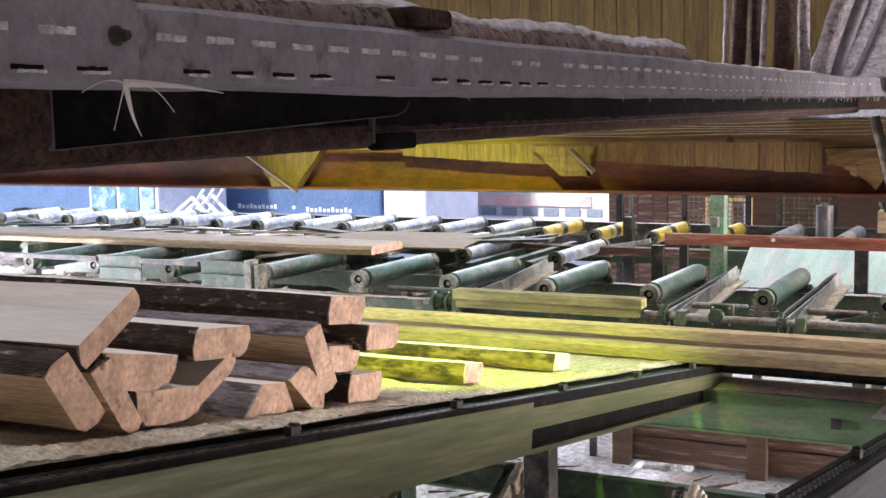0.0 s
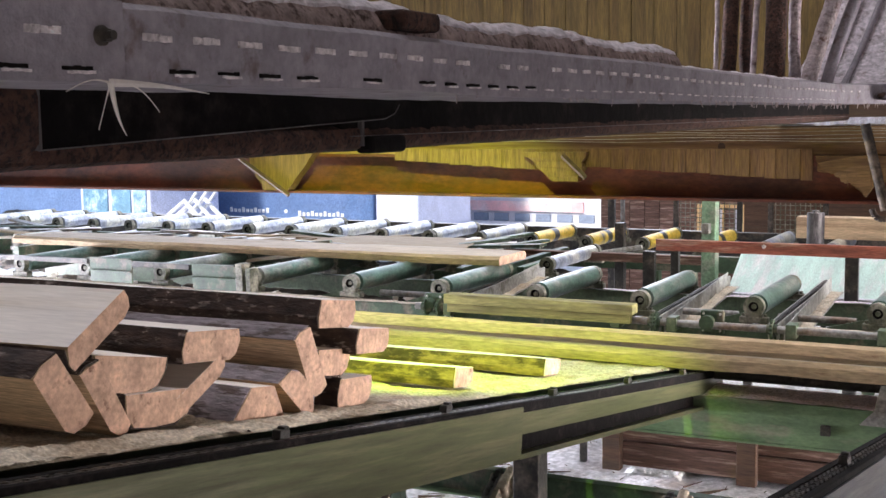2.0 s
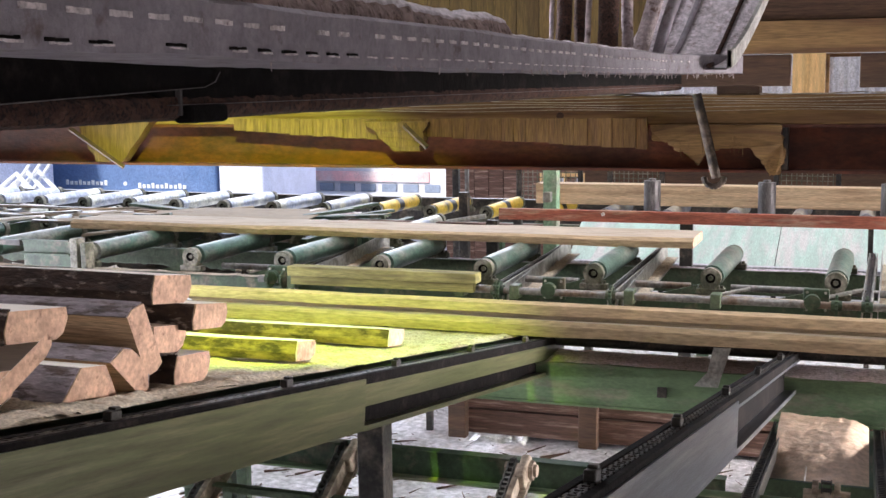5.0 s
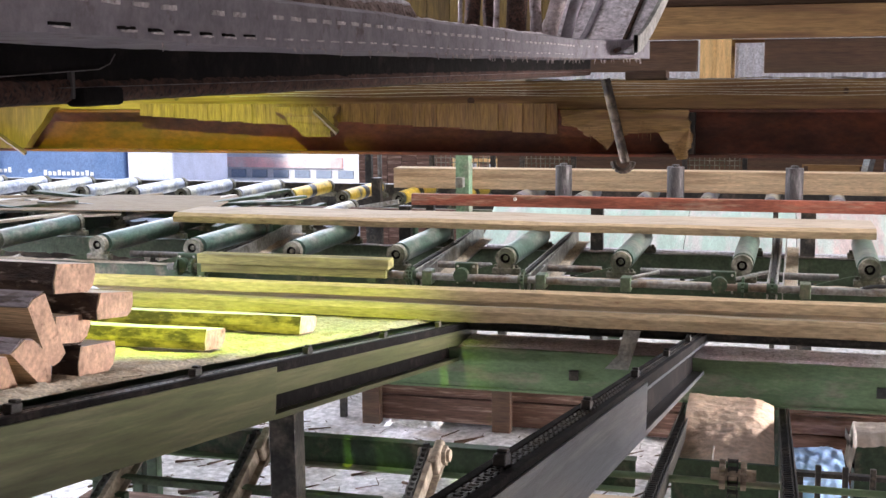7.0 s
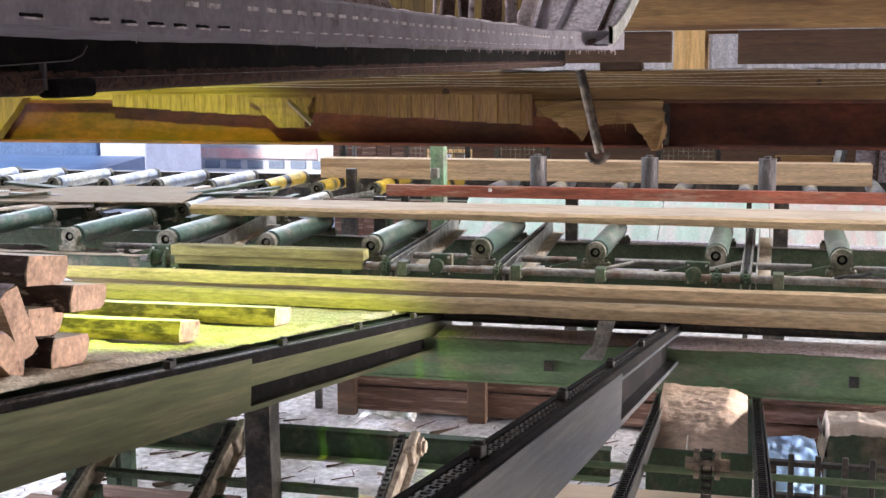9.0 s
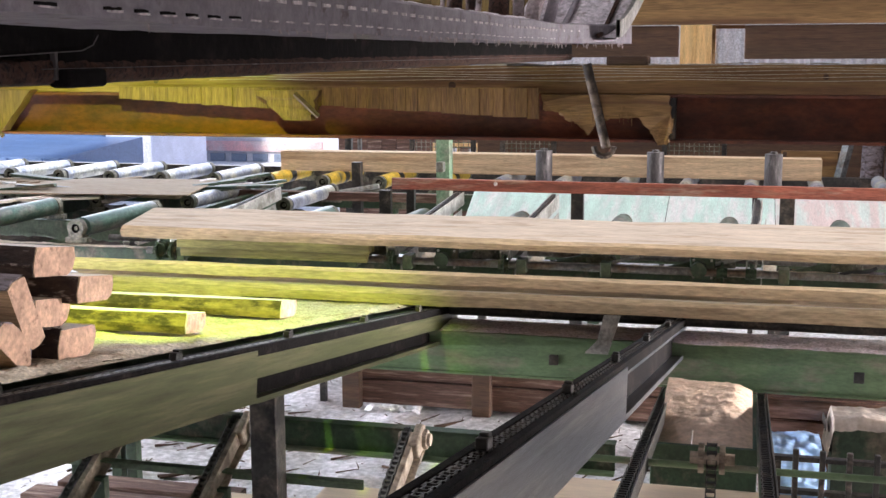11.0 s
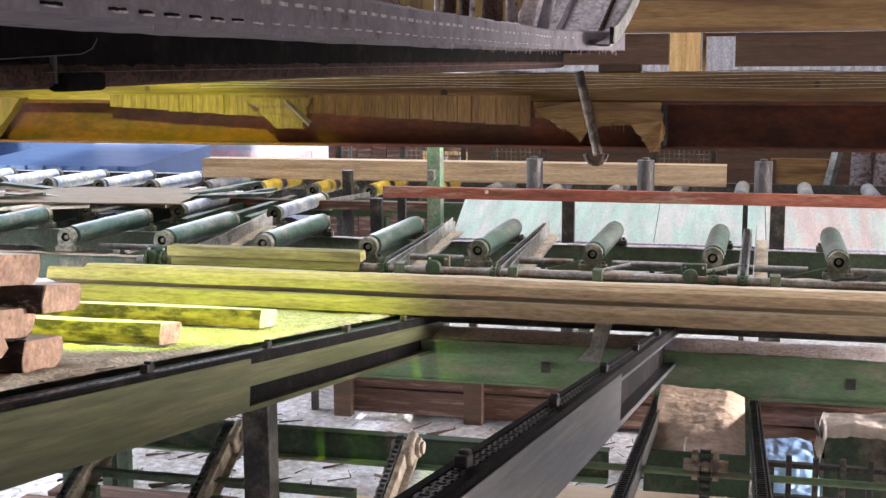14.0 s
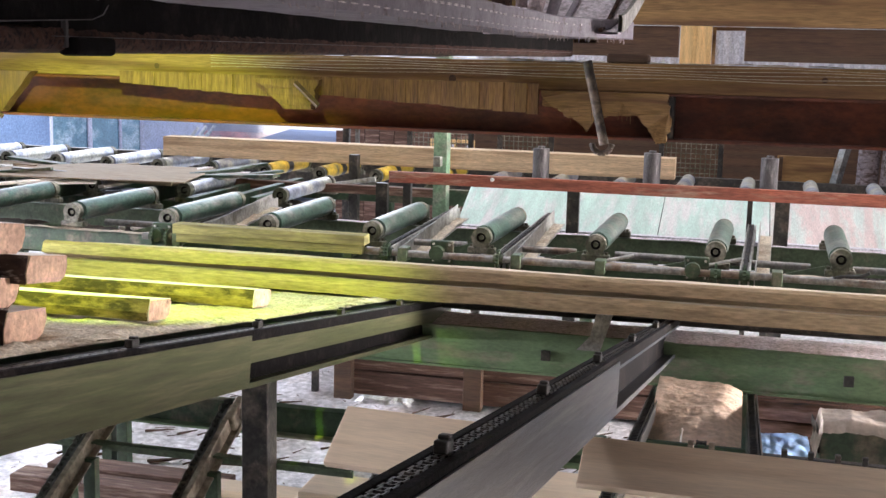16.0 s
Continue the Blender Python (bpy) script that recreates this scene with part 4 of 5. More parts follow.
for (ax, az), (bx, bz) in zip(corners, corners[1:] + corners[:1]):
    for k in range(6):
        f = k / 6
        px, pz = ax + (bx - ax) * f, az + (bz - az) * f
        rag = 0.014 if min(az, bz) < 2.09 and k else 0
        outline.append((px + rag * noise.noise((px * 40, pz * 40, 2)), pz + rag * noise.noise((px * 40, pz * 40, 5))))
bm = bmesh.new()
near_, far_ = [], []
for px, pz in outline:
    d = 0.02 * noise.noise((px * 9, pz * 9, 0))
    near_.append(bm.verts.new((px, 5.555 + d, pz)))
    far_.append(bm.verts.new((px, 5.60 + d, pz)))
bm.faces.new(near_)
bm.faces.new(far_[::-1])
for i in range(len(outline)):
    j = (i + 1) % len(outline)
    bm.faces.new((near_[i], near_[j], far_[j], far_[i]))
wpart("board", bm, TIMBER_LIGHT, ragged)
for i in range(12):
    px = random.uniform(-0.8, -0.36)
    bm = new_cyl((px, 5.553, 2.05 - 0.06 * random.random()), (px + random.uniform(-0.02, 0.02), 5.545, 1.95 + 0.06 * random.random()), 0.002, 5, 0.0007)
    wpart("fibre", bm, TIMBER_LIGHT, ragged)

hook = thing("hook_rod", "dark steel rod with a hooked foot", "rod", at=(-0.65, 5.55, 1.84))
bm = bmesh.new()
cyl(bm, (-0.70, 5.55, 2.24), (-0.605, 5.55, 1.86), 0.022, 12)
prev = None
for j in range(9):
    a = math.pi * (1.0 + j / 8)
    p = Vector((-0.615 + 0.045 * math.cos(a), 5.55, 1.865 + 0.045 * math.sin(a)))
    if prev:
        cyl(bm, prev, p, 0.014, 8)
    prev = p
wpart("rod", bm, DARK_BROWN, hook)

# plank wall above the girder
wall = thing("wall_north", "brown plank wall above the girder", "wall", kind="structure", at=(0, 6.6, 2.2))
x = -8.0
while x < -0.9:
    wpart("plank", new_box(x, x + 0.135, 6.9, 6.93 + 0.004 * random.random(), 2.33, 5.9, 0.002), PLANKWALL, wall)
    x += 0.138
for x0, x1, z0, z1, mat in ((-1.0, 4, 2.44, 2.62, TIMBER_LIGHT), (-1.4, -0.37, 2.262, 2.438, TIMBER), (-0.01, 1.1, 2.25, 2.438, TIMBER), (1.103, 4, 2.256, 2.438, TIMBER), (-1, 4, 2.62, 5.9, TIMBER)):
    wpart("wall_timber", new_box(x0, x1, 6.9 if mat is TIMBER else 6.87, 7.0, z0 + 0.002, z1 - 0.002, 0.004), mat, wall)
wpart("window_post", new_box(-0.19, -0.17, 7.02, 7.05, 2.2, 2.44, 0.002), TIMBER_LIGHT, wall)
wpart("window_head", new_box(-0.17, -0.01, 7.02, 7.05, 2.42, 2.44, 0.002), TIMBER_LIGHT, wall)

# ---- cable tray ----
tray = thing("cable_tray", "sawdust-covered perforated grey cable tray", "cable tray", at=(-0.5, 3, 2.318))
bm = bmesh.new()
NY = 90
prof = [(0.0, 0.0), (0.002, 0.05), (-0.006, 0.055), (-0.012, 0.05), (-0.01, 0.004), (-0.16, 0.004), (-0.16, 0.0)]
rings = []
for j in range(NY + 1):
    y = 0.15 + 3.75 * j / NY
    sag = 0.0035 * lump(y, 1.3, 1.2)
    rings.append([bm.verts.new((-0.5 + px + sag * 0.6 + max(0, y - 3.35) * 0.282, y, 2.318 + pz + sag + 0.0012 * lump(y, pz * 40, 14) + (0.0055 * max(0.0, min(1.0, (1.4 - y) / 0.5)) if pz < 0.01 else 0))) for px, pz in prof])
for a, b in zip(rings, rings[1:]):
    for i in range(len(prof)):
        j = (i + 1) % len(prof)
        bm.faces.new((a[i], a[j], b[j], b[i]))
bm.faces.new(rings[0])
bm.faces.new(rings[-1][::-1])
wpart("tray_side", bm, TRAY, tray, "grey perforated tray side", True)
pierced = bmesh.new()


def ragged_slot(bm, x, y, z, ln, hi, mat):
    """A slot's filling: short crumbs of uneven height side by side."""
    n = 5
    for k in range(n):
        a = y - ln / 2 + ln * k / n
        box(bm, x, x + 0.0018, a, a + ln / n, z - hi / 2 + 0.0008 * random.random(), z + hi / 2 - 0.0009 * random.random(), mat=mat)


# pale boxes: dust and light through the holes; black boxes: shade inside
for j in range(-6, 66):
    y = 0.599 + 0.05 * j
    if y < 0.23 or y > 3.5 or j == -1:
        continue
    bend = max(0, y - 3.35) * 0.282
    s = 0.0035 * lump(y, 1.3, 1.2)
    x = (-0.4974 if y > 0.56 else -0.4956) + s * 0.6 + bend
    if random.random() < 0.98:
        ragged_slot(pierced, x, y, 2.3515 + s, 0.027, 0.0052, 0)
    y += 0.026
    s = 0.0035 * lump(y, 1.3, 1.2)
    x = (-0.4990 if y > 0.56 else -0.4956) + s * 0.6 + bend
    if random.random() < 0.9:
        ln = 0.028 * random.uniform(0.8, 1.05)
        if y < 1.25:
            ragged_slot(pierced, x - 0.0002, y, 2.3305 + s, ln, 0.0034, 1)
        ragged_slot(pierced, x + 0.0006, y + 0.003, 2.3282 + s, ln * 0.9, 0.0026, 0)
tagged(wpart("slot_fill", pierced, (SLOT_DUST_LIGHT, BLACK_STEEL_SHADE), tray, "pale dust-filled and lit slots with black shaded gaps"), kind="stuff")
wpart("bolt", cyl(cyl(new_cyl((-0.4975, 0.546, 2.35), (-0.4935, 0.546, 2.35), 0.0062, 20), (-0.4935, 0.546, 2.35), (-0.489, 0.546, 2.35), 0.0044, 6), (-0.489, 0.546, 2.35), (-0.485, 0.546, 2.35), 0.003, 8), STEEL_DARK, tray, "dark hexagon bolt")
wpart("splice_plate", new_box(-0.4985, -0.4955, 0.2, 0.567, 2.322, 2.372, 0.001), TRAY, tray, "grey splice plate")
# fringe of dust threads under the edge
bm = bmesh.new()
for j in range(150):
    y = 0.9 + 2.95 * random.random() ** 0.5
    ln = random.uniform(0.001, 0.012) ** 1.0 * (0.4 + y * 0.3)
    bend = max(0, y - 3.35) * 0.282
    cyl(bm, (-0.5 + bend, y, 2.319), (-0.5 + bend + random.uniform(-0.004, 0.004), y + random.uniform(-0.004, 0.004), 2.319 - ln), 0.0009 + 0.0005 * y * random.random(), 5, 0.0004)
tagged(wpart("dust_fringe", bm, DUST, tray, "hanging threads of dust"), kind="stuff")


def lumpy_tube(bm, path, radius, seg=14, rough=0.25, sc=9):
    prev = None
    for p in path:
        ring = []
        for i in range(seg):
            a = 2 * math.pi * i / seg
            r = radius * (1 + rough * noise.noise((p[0] * sc + math.cos(a), p[1] * sc, p[2] * sc + math.sin(a))))
            ring.append(bm.verts.new((p[0] + r * math.cos(a), p[1], p[2] + r * math.sin(a))))
        if prev:
            for i in range(seg):
                j = (i + 1) % seg
                bm.faces.new((prev[i], prev[j], ring[j], ring[i]))
        prev = ring
    return bm


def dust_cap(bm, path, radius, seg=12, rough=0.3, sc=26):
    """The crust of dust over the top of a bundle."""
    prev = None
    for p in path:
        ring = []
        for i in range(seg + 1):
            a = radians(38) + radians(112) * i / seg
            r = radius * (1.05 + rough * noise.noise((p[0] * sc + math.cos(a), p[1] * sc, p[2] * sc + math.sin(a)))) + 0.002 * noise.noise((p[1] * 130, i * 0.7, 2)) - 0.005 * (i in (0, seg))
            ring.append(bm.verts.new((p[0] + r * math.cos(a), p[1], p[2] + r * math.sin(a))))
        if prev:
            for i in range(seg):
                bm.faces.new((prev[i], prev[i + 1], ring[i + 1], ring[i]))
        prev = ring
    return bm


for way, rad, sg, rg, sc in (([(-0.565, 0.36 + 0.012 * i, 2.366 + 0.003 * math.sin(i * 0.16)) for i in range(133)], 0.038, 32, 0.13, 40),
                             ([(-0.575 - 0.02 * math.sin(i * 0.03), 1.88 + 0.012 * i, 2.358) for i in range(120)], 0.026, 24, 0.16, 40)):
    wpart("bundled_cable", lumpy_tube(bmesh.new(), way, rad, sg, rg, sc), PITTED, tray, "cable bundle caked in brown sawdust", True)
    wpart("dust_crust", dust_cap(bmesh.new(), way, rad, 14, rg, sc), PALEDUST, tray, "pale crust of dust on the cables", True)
wpart("tray_clip", new_box(-0.56, -0.505, 0.947, 1.02, 2.378, 2.396, 0.005), DARKDUST, tray, "brown clip over the bundle")
# the tray's end turns upward
bm = bmesh.new()
rows_ = []
for j in range(15):
    a = radians(80) * j / 14
    y, z = 3.6 + 0.5 * math.sin(a), 2.335 + 0.5 * (1 - math.cos(a))
    lean = 0.33 * (z - 2.335)
    rows_.append([bm.verts.new((px + lean, y, z)) for px in (-0.72, -0.36)] + [bm.verts.new((px + lean, y + 0.01, z - 0.006)) for px in (-0.36, -0.72)])
for a, b in zip(rows_, rows_[1:]):
    for i in range(4):
        j = (i + 1) % 4
        bm.faces.new((a[i], a[j], b[j], b[i]))
wpart("end_plate", new_box(-0.72, -0.343, 3.9, 3.905, 2.318, 2.373, 0.001), TRAY, tray, "dusty end plate")
wpart("riser_sheet", bm, PALEDUST, tray, "dusty riser of the tray", True)
bm = bmesh.new()
prev = None
for j in range(15):
    a = radians(80) * j / 14
    y, z = 3.6 + 0.5 * math.sin(a), 2.335 + 0.5 * (1 - math.cos(a))
    lean = 0.33 * (z - 2.335) + 0.14
    n = Vector((0, -math.sin(a), math.cos(a))) * 0.05
    ring = [bm.verts.new((-0.5 + lean, y, z)), bm.verts.new((-0.488 + lean, y, z)), bm.verts.new((-0.488 + lean, y + n.y, z + n.z)), bm.verts.new((-0.5 + lean, y + n.y, z + n.z))]
    if prev:
        for i in range(4):
            k = (i + 1) % 4
            bm.faces.new((prev[i], prev[k], ring[k], ring[i]))
    prev = ring
wpart("riser_side", bm, STEEL_PALE, tray, "bare riser edge", True)
for i, (x0, lean, r, mat) in enumerate(((-0.885, -0.03, 0.007, DUST), (-0.86, -0.01, 0.024, DARKDUST), (-0.815, -0.03, 0.018, DARKDUST), (-0.775, -0.01, 0.009, DUST),
                                       (-0.72, -0.015, 0.032, DARKDUST), (-0.665, -0.04, 0.018, DUST), (-0.625, 0.17, 0.024, DUST), (-0.58, 0.19, 0.018, TRAY))):
    path = [(x0 + lean * (s / 20) ** 1.4 + 0.004 * noise.noise((s * 0.4, i, 0)), 3.62 + 0.04 * (i % 3) + 0.2 * (s / 20) ** 2, 2.33 + 0.62 * (s / 20) ** 1.2) for s in range(21)]
    bm = tube(bmesh.new(), path, r, 12)
    wpart("rising_cable", bm, mat, tray, "dust-caked rising cable", True)
bm = sheet(bmesh.new(), -0.9, -0.66, 3.3, 3.75, 30, 30, lambda x, y: 2.325 + max(0, 0.085 + 0.02 * lump(x, y, 14)) * max(0, 1 - ((x + 0.78) / 0.12) ** 2) * max(0, 1 - ((y - 3.5) / 0.22) ** 2))
wpart("dust_heap", bm, PALEDUST, tray, "heap of dust at the cables", True)
for k, px in enumerate((-0.63, -0.56, -0.42)):
    path = [(px + 0.33 * 0.5 * (1 - math.cos(a)) + 0.01 * math.sin(3 * a + k), 3.6 + 0.5 * math.sin(a) - 0.006, 2.34 + 0.5 * (1 - math.cos(a))) for a in [radians(80) * j / 14 for j in range(15)]]
    wpart("riser_cable", tube(bmesh.new(), path, 0.007 + 0.003 * (k == 1), 8), TRAY if k < 2 else DARKDUST, tray, "thin dusty cable on the riser", True)
# splinters caught at the bolt
splinter = thing("splinter_tuft", "pale wood splinters caught on the tray", "splinter", at=(-0.494, 0.551, 2.322))
for dx, dy, dz, r, sag in ((0.012, 0.08, -0.006, 0.0028, 0.0015), (0.01, 0.032, -0.018, 0.0009, 0.006), (0.004, 0.008, -0.032, 0.0019, -0.003), (0.004, -0.016, -0.028, 0.0007, 0.003), (0.008, -0.045, -0.006, 0.0008, 0.004)):
    bm = bmesh.new()
    last = None
    for k in range(9):
        f = k / 8
        c = Vector((-0.494 + dx * f, 0.551 + dy * f + 0.4 * sag * math.sin(3.1 * f), 2.322 + dz * f + sag * math.sin(3.1 * f)))
        rr = max(0.0003, r * (1.05 - f))
        turn = Vector((dx, dy, dz)).to_track_quat("Z", "Y").to_matrix()
        ring = [bm.verts.new(c + turn @ Vector((rr * math.cos(math.pi * i / 3), rr * math.sin(math.pi * i / 3), 0))) for i in range(6)]
        if last:
            for i in range(6):
                bm.faces.new((last[i], last[(i + 1) % 6], ring[(i + 1) % 6], ring[i]))
        else:
            bm.faces.new(ring[::-1])
        last = ring
    bm.faces.new(last)
    wpart("splinter", bm, WOOD_TOP, splinter, smooth=True)

beam2 = thing("tray_support", "black steel support channel caked with brown dust", "girder", at=(-0.8, 3, 2.25))
wpart("channel", new_box(-1.1, -0.79, 1.3, 5.7, 2.274, 2.345, 0.003), BLACK_STEEL_SHADE, beam2)
wpart("channel", new_box(-1.1, -0.8, 0.78, 1.298, 2.29, 2.345, 0.003), BLACK_STEEL_SHADE, beam2)
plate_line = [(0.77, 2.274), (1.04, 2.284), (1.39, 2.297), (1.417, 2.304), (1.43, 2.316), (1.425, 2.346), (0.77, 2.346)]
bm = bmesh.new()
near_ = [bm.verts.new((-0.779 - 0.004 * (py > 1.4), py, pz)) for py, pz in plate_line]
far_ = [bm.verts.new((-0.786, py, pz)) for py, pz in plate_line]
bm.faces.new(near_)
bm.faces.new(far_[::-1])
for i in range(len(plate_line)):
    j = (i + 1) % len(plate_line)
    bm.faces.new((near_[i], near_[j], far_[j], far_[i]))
side_plate = wpart("side_plate", bm, BLACK_STEEL_SHADE, beam2, "black plate with a curled end")
part("bent_edge", tube(bmesh.new(), [(-0.778, py, pz) for py, pz in plate_line[:5]], 0.0008, 6), GUIDE, side_plate, "dusty bent edge", True)
part("end_edge", new_box(-0.783, -0.777, 0.767, 0.774, 2.274, 2.345), GUIDE, side_plate, "dusty upright edge")
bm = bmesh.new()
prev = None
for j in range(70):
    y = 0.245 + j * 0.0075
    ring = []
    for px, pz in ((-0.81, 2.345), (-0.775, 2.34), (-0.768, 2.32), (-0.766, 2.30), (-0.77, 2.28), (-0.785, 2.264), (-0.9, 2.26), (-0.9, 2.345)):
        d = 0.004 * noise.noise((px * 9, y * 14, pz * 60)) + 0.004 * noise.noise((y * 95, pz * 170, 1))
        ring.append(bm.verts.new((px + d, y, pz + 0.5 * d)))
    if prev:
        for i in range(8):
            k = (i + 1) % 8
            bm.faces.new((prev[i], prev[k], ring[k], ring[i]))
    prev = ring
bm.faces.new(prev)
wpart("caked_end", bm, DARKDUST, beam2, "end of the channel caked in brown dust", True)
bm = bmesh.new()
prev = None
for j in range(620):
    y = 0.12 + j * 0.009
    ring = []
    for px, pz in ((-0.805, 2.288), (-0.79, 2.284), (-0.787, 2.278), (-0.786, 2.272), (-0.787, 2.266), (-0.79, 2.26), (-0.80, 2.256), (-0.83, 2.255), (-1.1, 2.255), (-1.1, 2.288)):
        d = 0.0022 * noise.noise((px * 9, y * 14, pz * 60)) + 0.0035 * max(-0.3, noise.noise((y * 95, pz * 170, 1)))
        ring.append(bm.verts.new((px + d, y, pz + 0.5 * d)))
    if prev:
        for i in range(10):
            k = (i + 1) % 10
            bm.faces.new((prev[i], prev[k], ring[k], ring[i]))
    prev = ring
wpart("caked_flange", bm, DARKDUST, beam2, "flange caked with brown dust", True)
wpart("joint_edge", new_box(-0.795, -0.783, 1.338, 1.344, 2.262, 2.295, 0.001), GUIDE, beam2)
wpart("lower_edge", new_box(-0.792, -0.782, 1.31, 5.6, 2.2748, 2.2758), GUIDE, beam2, "thin bare steel edge")
wpart("joint_clamp", new_box(-0.80, -0.772, 1.345, 1.44, 2.252, 2.275, 0.006), BLACK_STEEL_SHADE, beam2, "black clamp under the joint")

# ---- lower chain feeder ----
feeder = thing("chain_feeder", "low green chain feeder under the deck", "conveyor", at=(-1, 4.6, 0))
bm = new_box(-3.2, -0.45, 4.70, 4.712, 0.612, 0.724, 0.002)
box(bm, -3.2, -0.45, 4.70, 4.76, 0.716, 0.728, 0.002)
wpart("cross_channel", bm, GREEN_DARK, feeder, "dark green cross channel")
wpart("channel_lip", new_box(-3.2, -0.45, 4.655, 4.70, 0.606, 0.618, 0.002), GREEN_BEAM, feeder, "dusty green lip of the channel")
bm = new_box(-3.3, -1.42, 4.39, 4.40, 0.562, 0.604, 0.002)
box(bm, -3.3, -1.42, 4.355, 4.389, 0.597, 0.605, 0.001)
wpart("cross_angle", bm, GREEN, feeder, "green cross angle")
wpart("cross_rod", new_cyl((-0.6, 4.6, 0.702), (2.2, 4.6, 0.702), 0.014), GREEN_BEAM, feeder, "green cross rod", True)
for x in (-3.2, -3.11):
    wpart("leg", new_box(x - 0.03, x + 0.03, 5.56, 5.62, 0, 0.75, 0.003), GREEN_DARK, feeder, "dark green leg")
for x in (-2.9, 1.9):
    wpart("leg", new_box(x - 0.022, x + 0.022, 4.69, 4.75, 0, 0.61, 0.003), GREEN_DARK, feeder, "dark green leg")


def toothed(bm, x, y, z, r, thick=0.012, n=11):
    pts = []
    for i in range(4 * n):
        a = 2 * math.pi * i / (4 * n)
        rr = r if i % 4 < 2 else r * 0.8
        pts.append((y + rr * math.cos(a), z + rr * math.sin(a)))
    return prism(bm, pts, x - thick / 2, x + thick / 2)


def link_chain(bm, x, n, pitch, place, wide=0.03):
    """Two rows of side plates and the pins between them; place gives y, z and the slope along the run."""
    for k in range(n):
        y, z, a = place(k * pitch)
        turn = Matrix.Translation((x, y, z)) @ Matrix.Rotation(a, 4, "X")
        in_ = 0.003 * (k % 2)
        for c in (-wide / 2 + in_, wide / 2 - 0.004 - in_):
            box(bm, c, c + 0.004, -0.004, pitch + 0.001, -0.012, 0.012, m=turn)
        box(bm, -wide / 2, wide / 2, -0.005, 0.005, -0.006, 0.006, m=turn)


for x, slope, strut in ((-2.6, 27, True), (-2.045, 27, True), (-1.28, 24, False)):
    c, sn = math.cos(radians(slope)), math.sin(radians(slope))
    m = Matrix.Translation((x + 1, 0, 0.735)) @ pose(0, 0, 0, slope)
    bm = new_box(0.004, 0.03, -1.25, 0.0, -0.05, 0.022, 0.003)
    box(bm, 0.03, 0.06, -1.25, -0.04, -0.05, -0.042, 0.002)
    arm = part("feeder_arm", bm, ARMCAST, feeder, "dusty tan feeder arm", at=m)
    part("chain_bed", new_box(-0.04, 0.003, -1.25, 0.0, -0.05, -0.012, 0.002), STEEL_DARK, arm, "dark chain bed")
    bm = bmesh.new()
    link_chain(bm, -0.019, 44, 0.028, lambda d: (-d, 0.008, math.pi), 0.034)
    part("chain", bm, STEEL, arm, "dusty roller chain")
    bm = toothed(bmesh.new(), -0.019, 0.0, -0.02, 0.05, 0.02)
    part("chain_wheel", bm, STEEL_DARK, arm, "dark toothed wheel")
    bm = new_box(0.012, 0.055, -0.09, 0.05, -0.085, 0.03, 0.012)
    cyl(bm, (-0.05, 0.0, -0.015), (0.085, 0.0, -0.015), 0.026, 14)
    cyl(bm, (0.055, 0.0, -0.015), (0.072, 0.0, -0.015), 0.042, 6)
    part("bearing_head", bm, ARMCAST, arm, "dusty bearing casting")
    if strut:
        bm = bmesh.new()
        box(bm, x + 0.02, x + 0.075, 4.30, 4.34, 0.02, 0.55, 0.003)
        wpart("strut", bm, GREEN_DARK, feeder, "dark green strut")
        wpart("strut_foot", new_box(x - 0.02, x + 0.12, 4.27, 4.37, 0.0, 0.02, 0.002), GREEN_DARK, feeder)
bm = bmesh.new()
for dx in (-0.022, 0.026):
    link_chain(bm, -1.912 + dx, 26, 0.027, lambda d: (4.59, 0.745 - d, -math.pi / 2), 0.026)
wpart("hanging_chain", bm, ARMCAST, feeder, "dusty hanging chain")
wpart("hanger_wheel", new_cyl((-1.945, 4.62, 0.72), (-1.875, 4.62, 0.72), 0.035, 16), ARMCAST, feeder, "dusty chain wheel", True)
for x in (-0.343, 0.135):
    track = Matrix.Translation((x + 1, 6.25 - 4.6, 0.537)) @ pose(0, 0, 0, -6.9, 0, 0)
    tr = part("chain_track", new_box(-0.026, 0.026, -2.6, 0.0, -0.06, -0.018, 0.003), GREEN_DARK, feeder, "dark chain track", at=track)
    bm = bmesh.new()
    link_chain(bm, 0, 76, 0.034, lambda d: (-d, 0.0, math.pi), 0.042)
    part("chain", bm, STEEL_DARK, tr, "oily black chain")
    part("track_side", new_box(0.027, 0.034, -2.6, 0.0, -0.06, 0.012, 0.001), STEEL_DARK, tr, "dark side strip")
for dx in (-0.04, 0.04):
    wpart("chain_wheel", toothed(bmesh.new(), -0.067 + dx, 4.6, 0.735, 0.058, 0.022, 9), ARMCAST, feeder, "dusty toothed chain wheel")
bm = bmesh.new()
link_chain(bm, -0.067, 14, 0.028, lambda d: (4.6 - 0.3 * d, 0.79 - d, -1.28), 0.04)
wpart("hanging_chain", bm, STEEL_DARK, feeder, "oily chain over the wheel")
wpart("wheel_hub", new_cyl((-0.15, 4.6, 0.735), (0.02, 4.6, 0.735), 0.024, 14), ARMCAST, feeder, "dusty hub", True)

# sawdust trough, bin, sheet and rack on the floor
heap = thing("sawdust_box", "green steel box heaped with sawdust", "container", at=(-0.08, 5.55, 0))
bm = bmesh.new()
box(bm, -0.345, 0.115, 5.2, 5.225, 0.30, 0.582, 0.004)
box(bm, -0.345, -0.325, 5.225, 6.1, 0.30, 0.582, 0.004)
box(bm, 0.095, 0.115, 5.225, 6.1, 0.30, 0.582, 0.004)
box(bm, -0.325, 0.095, 5.225, 6.1, 0.30, 0.33)
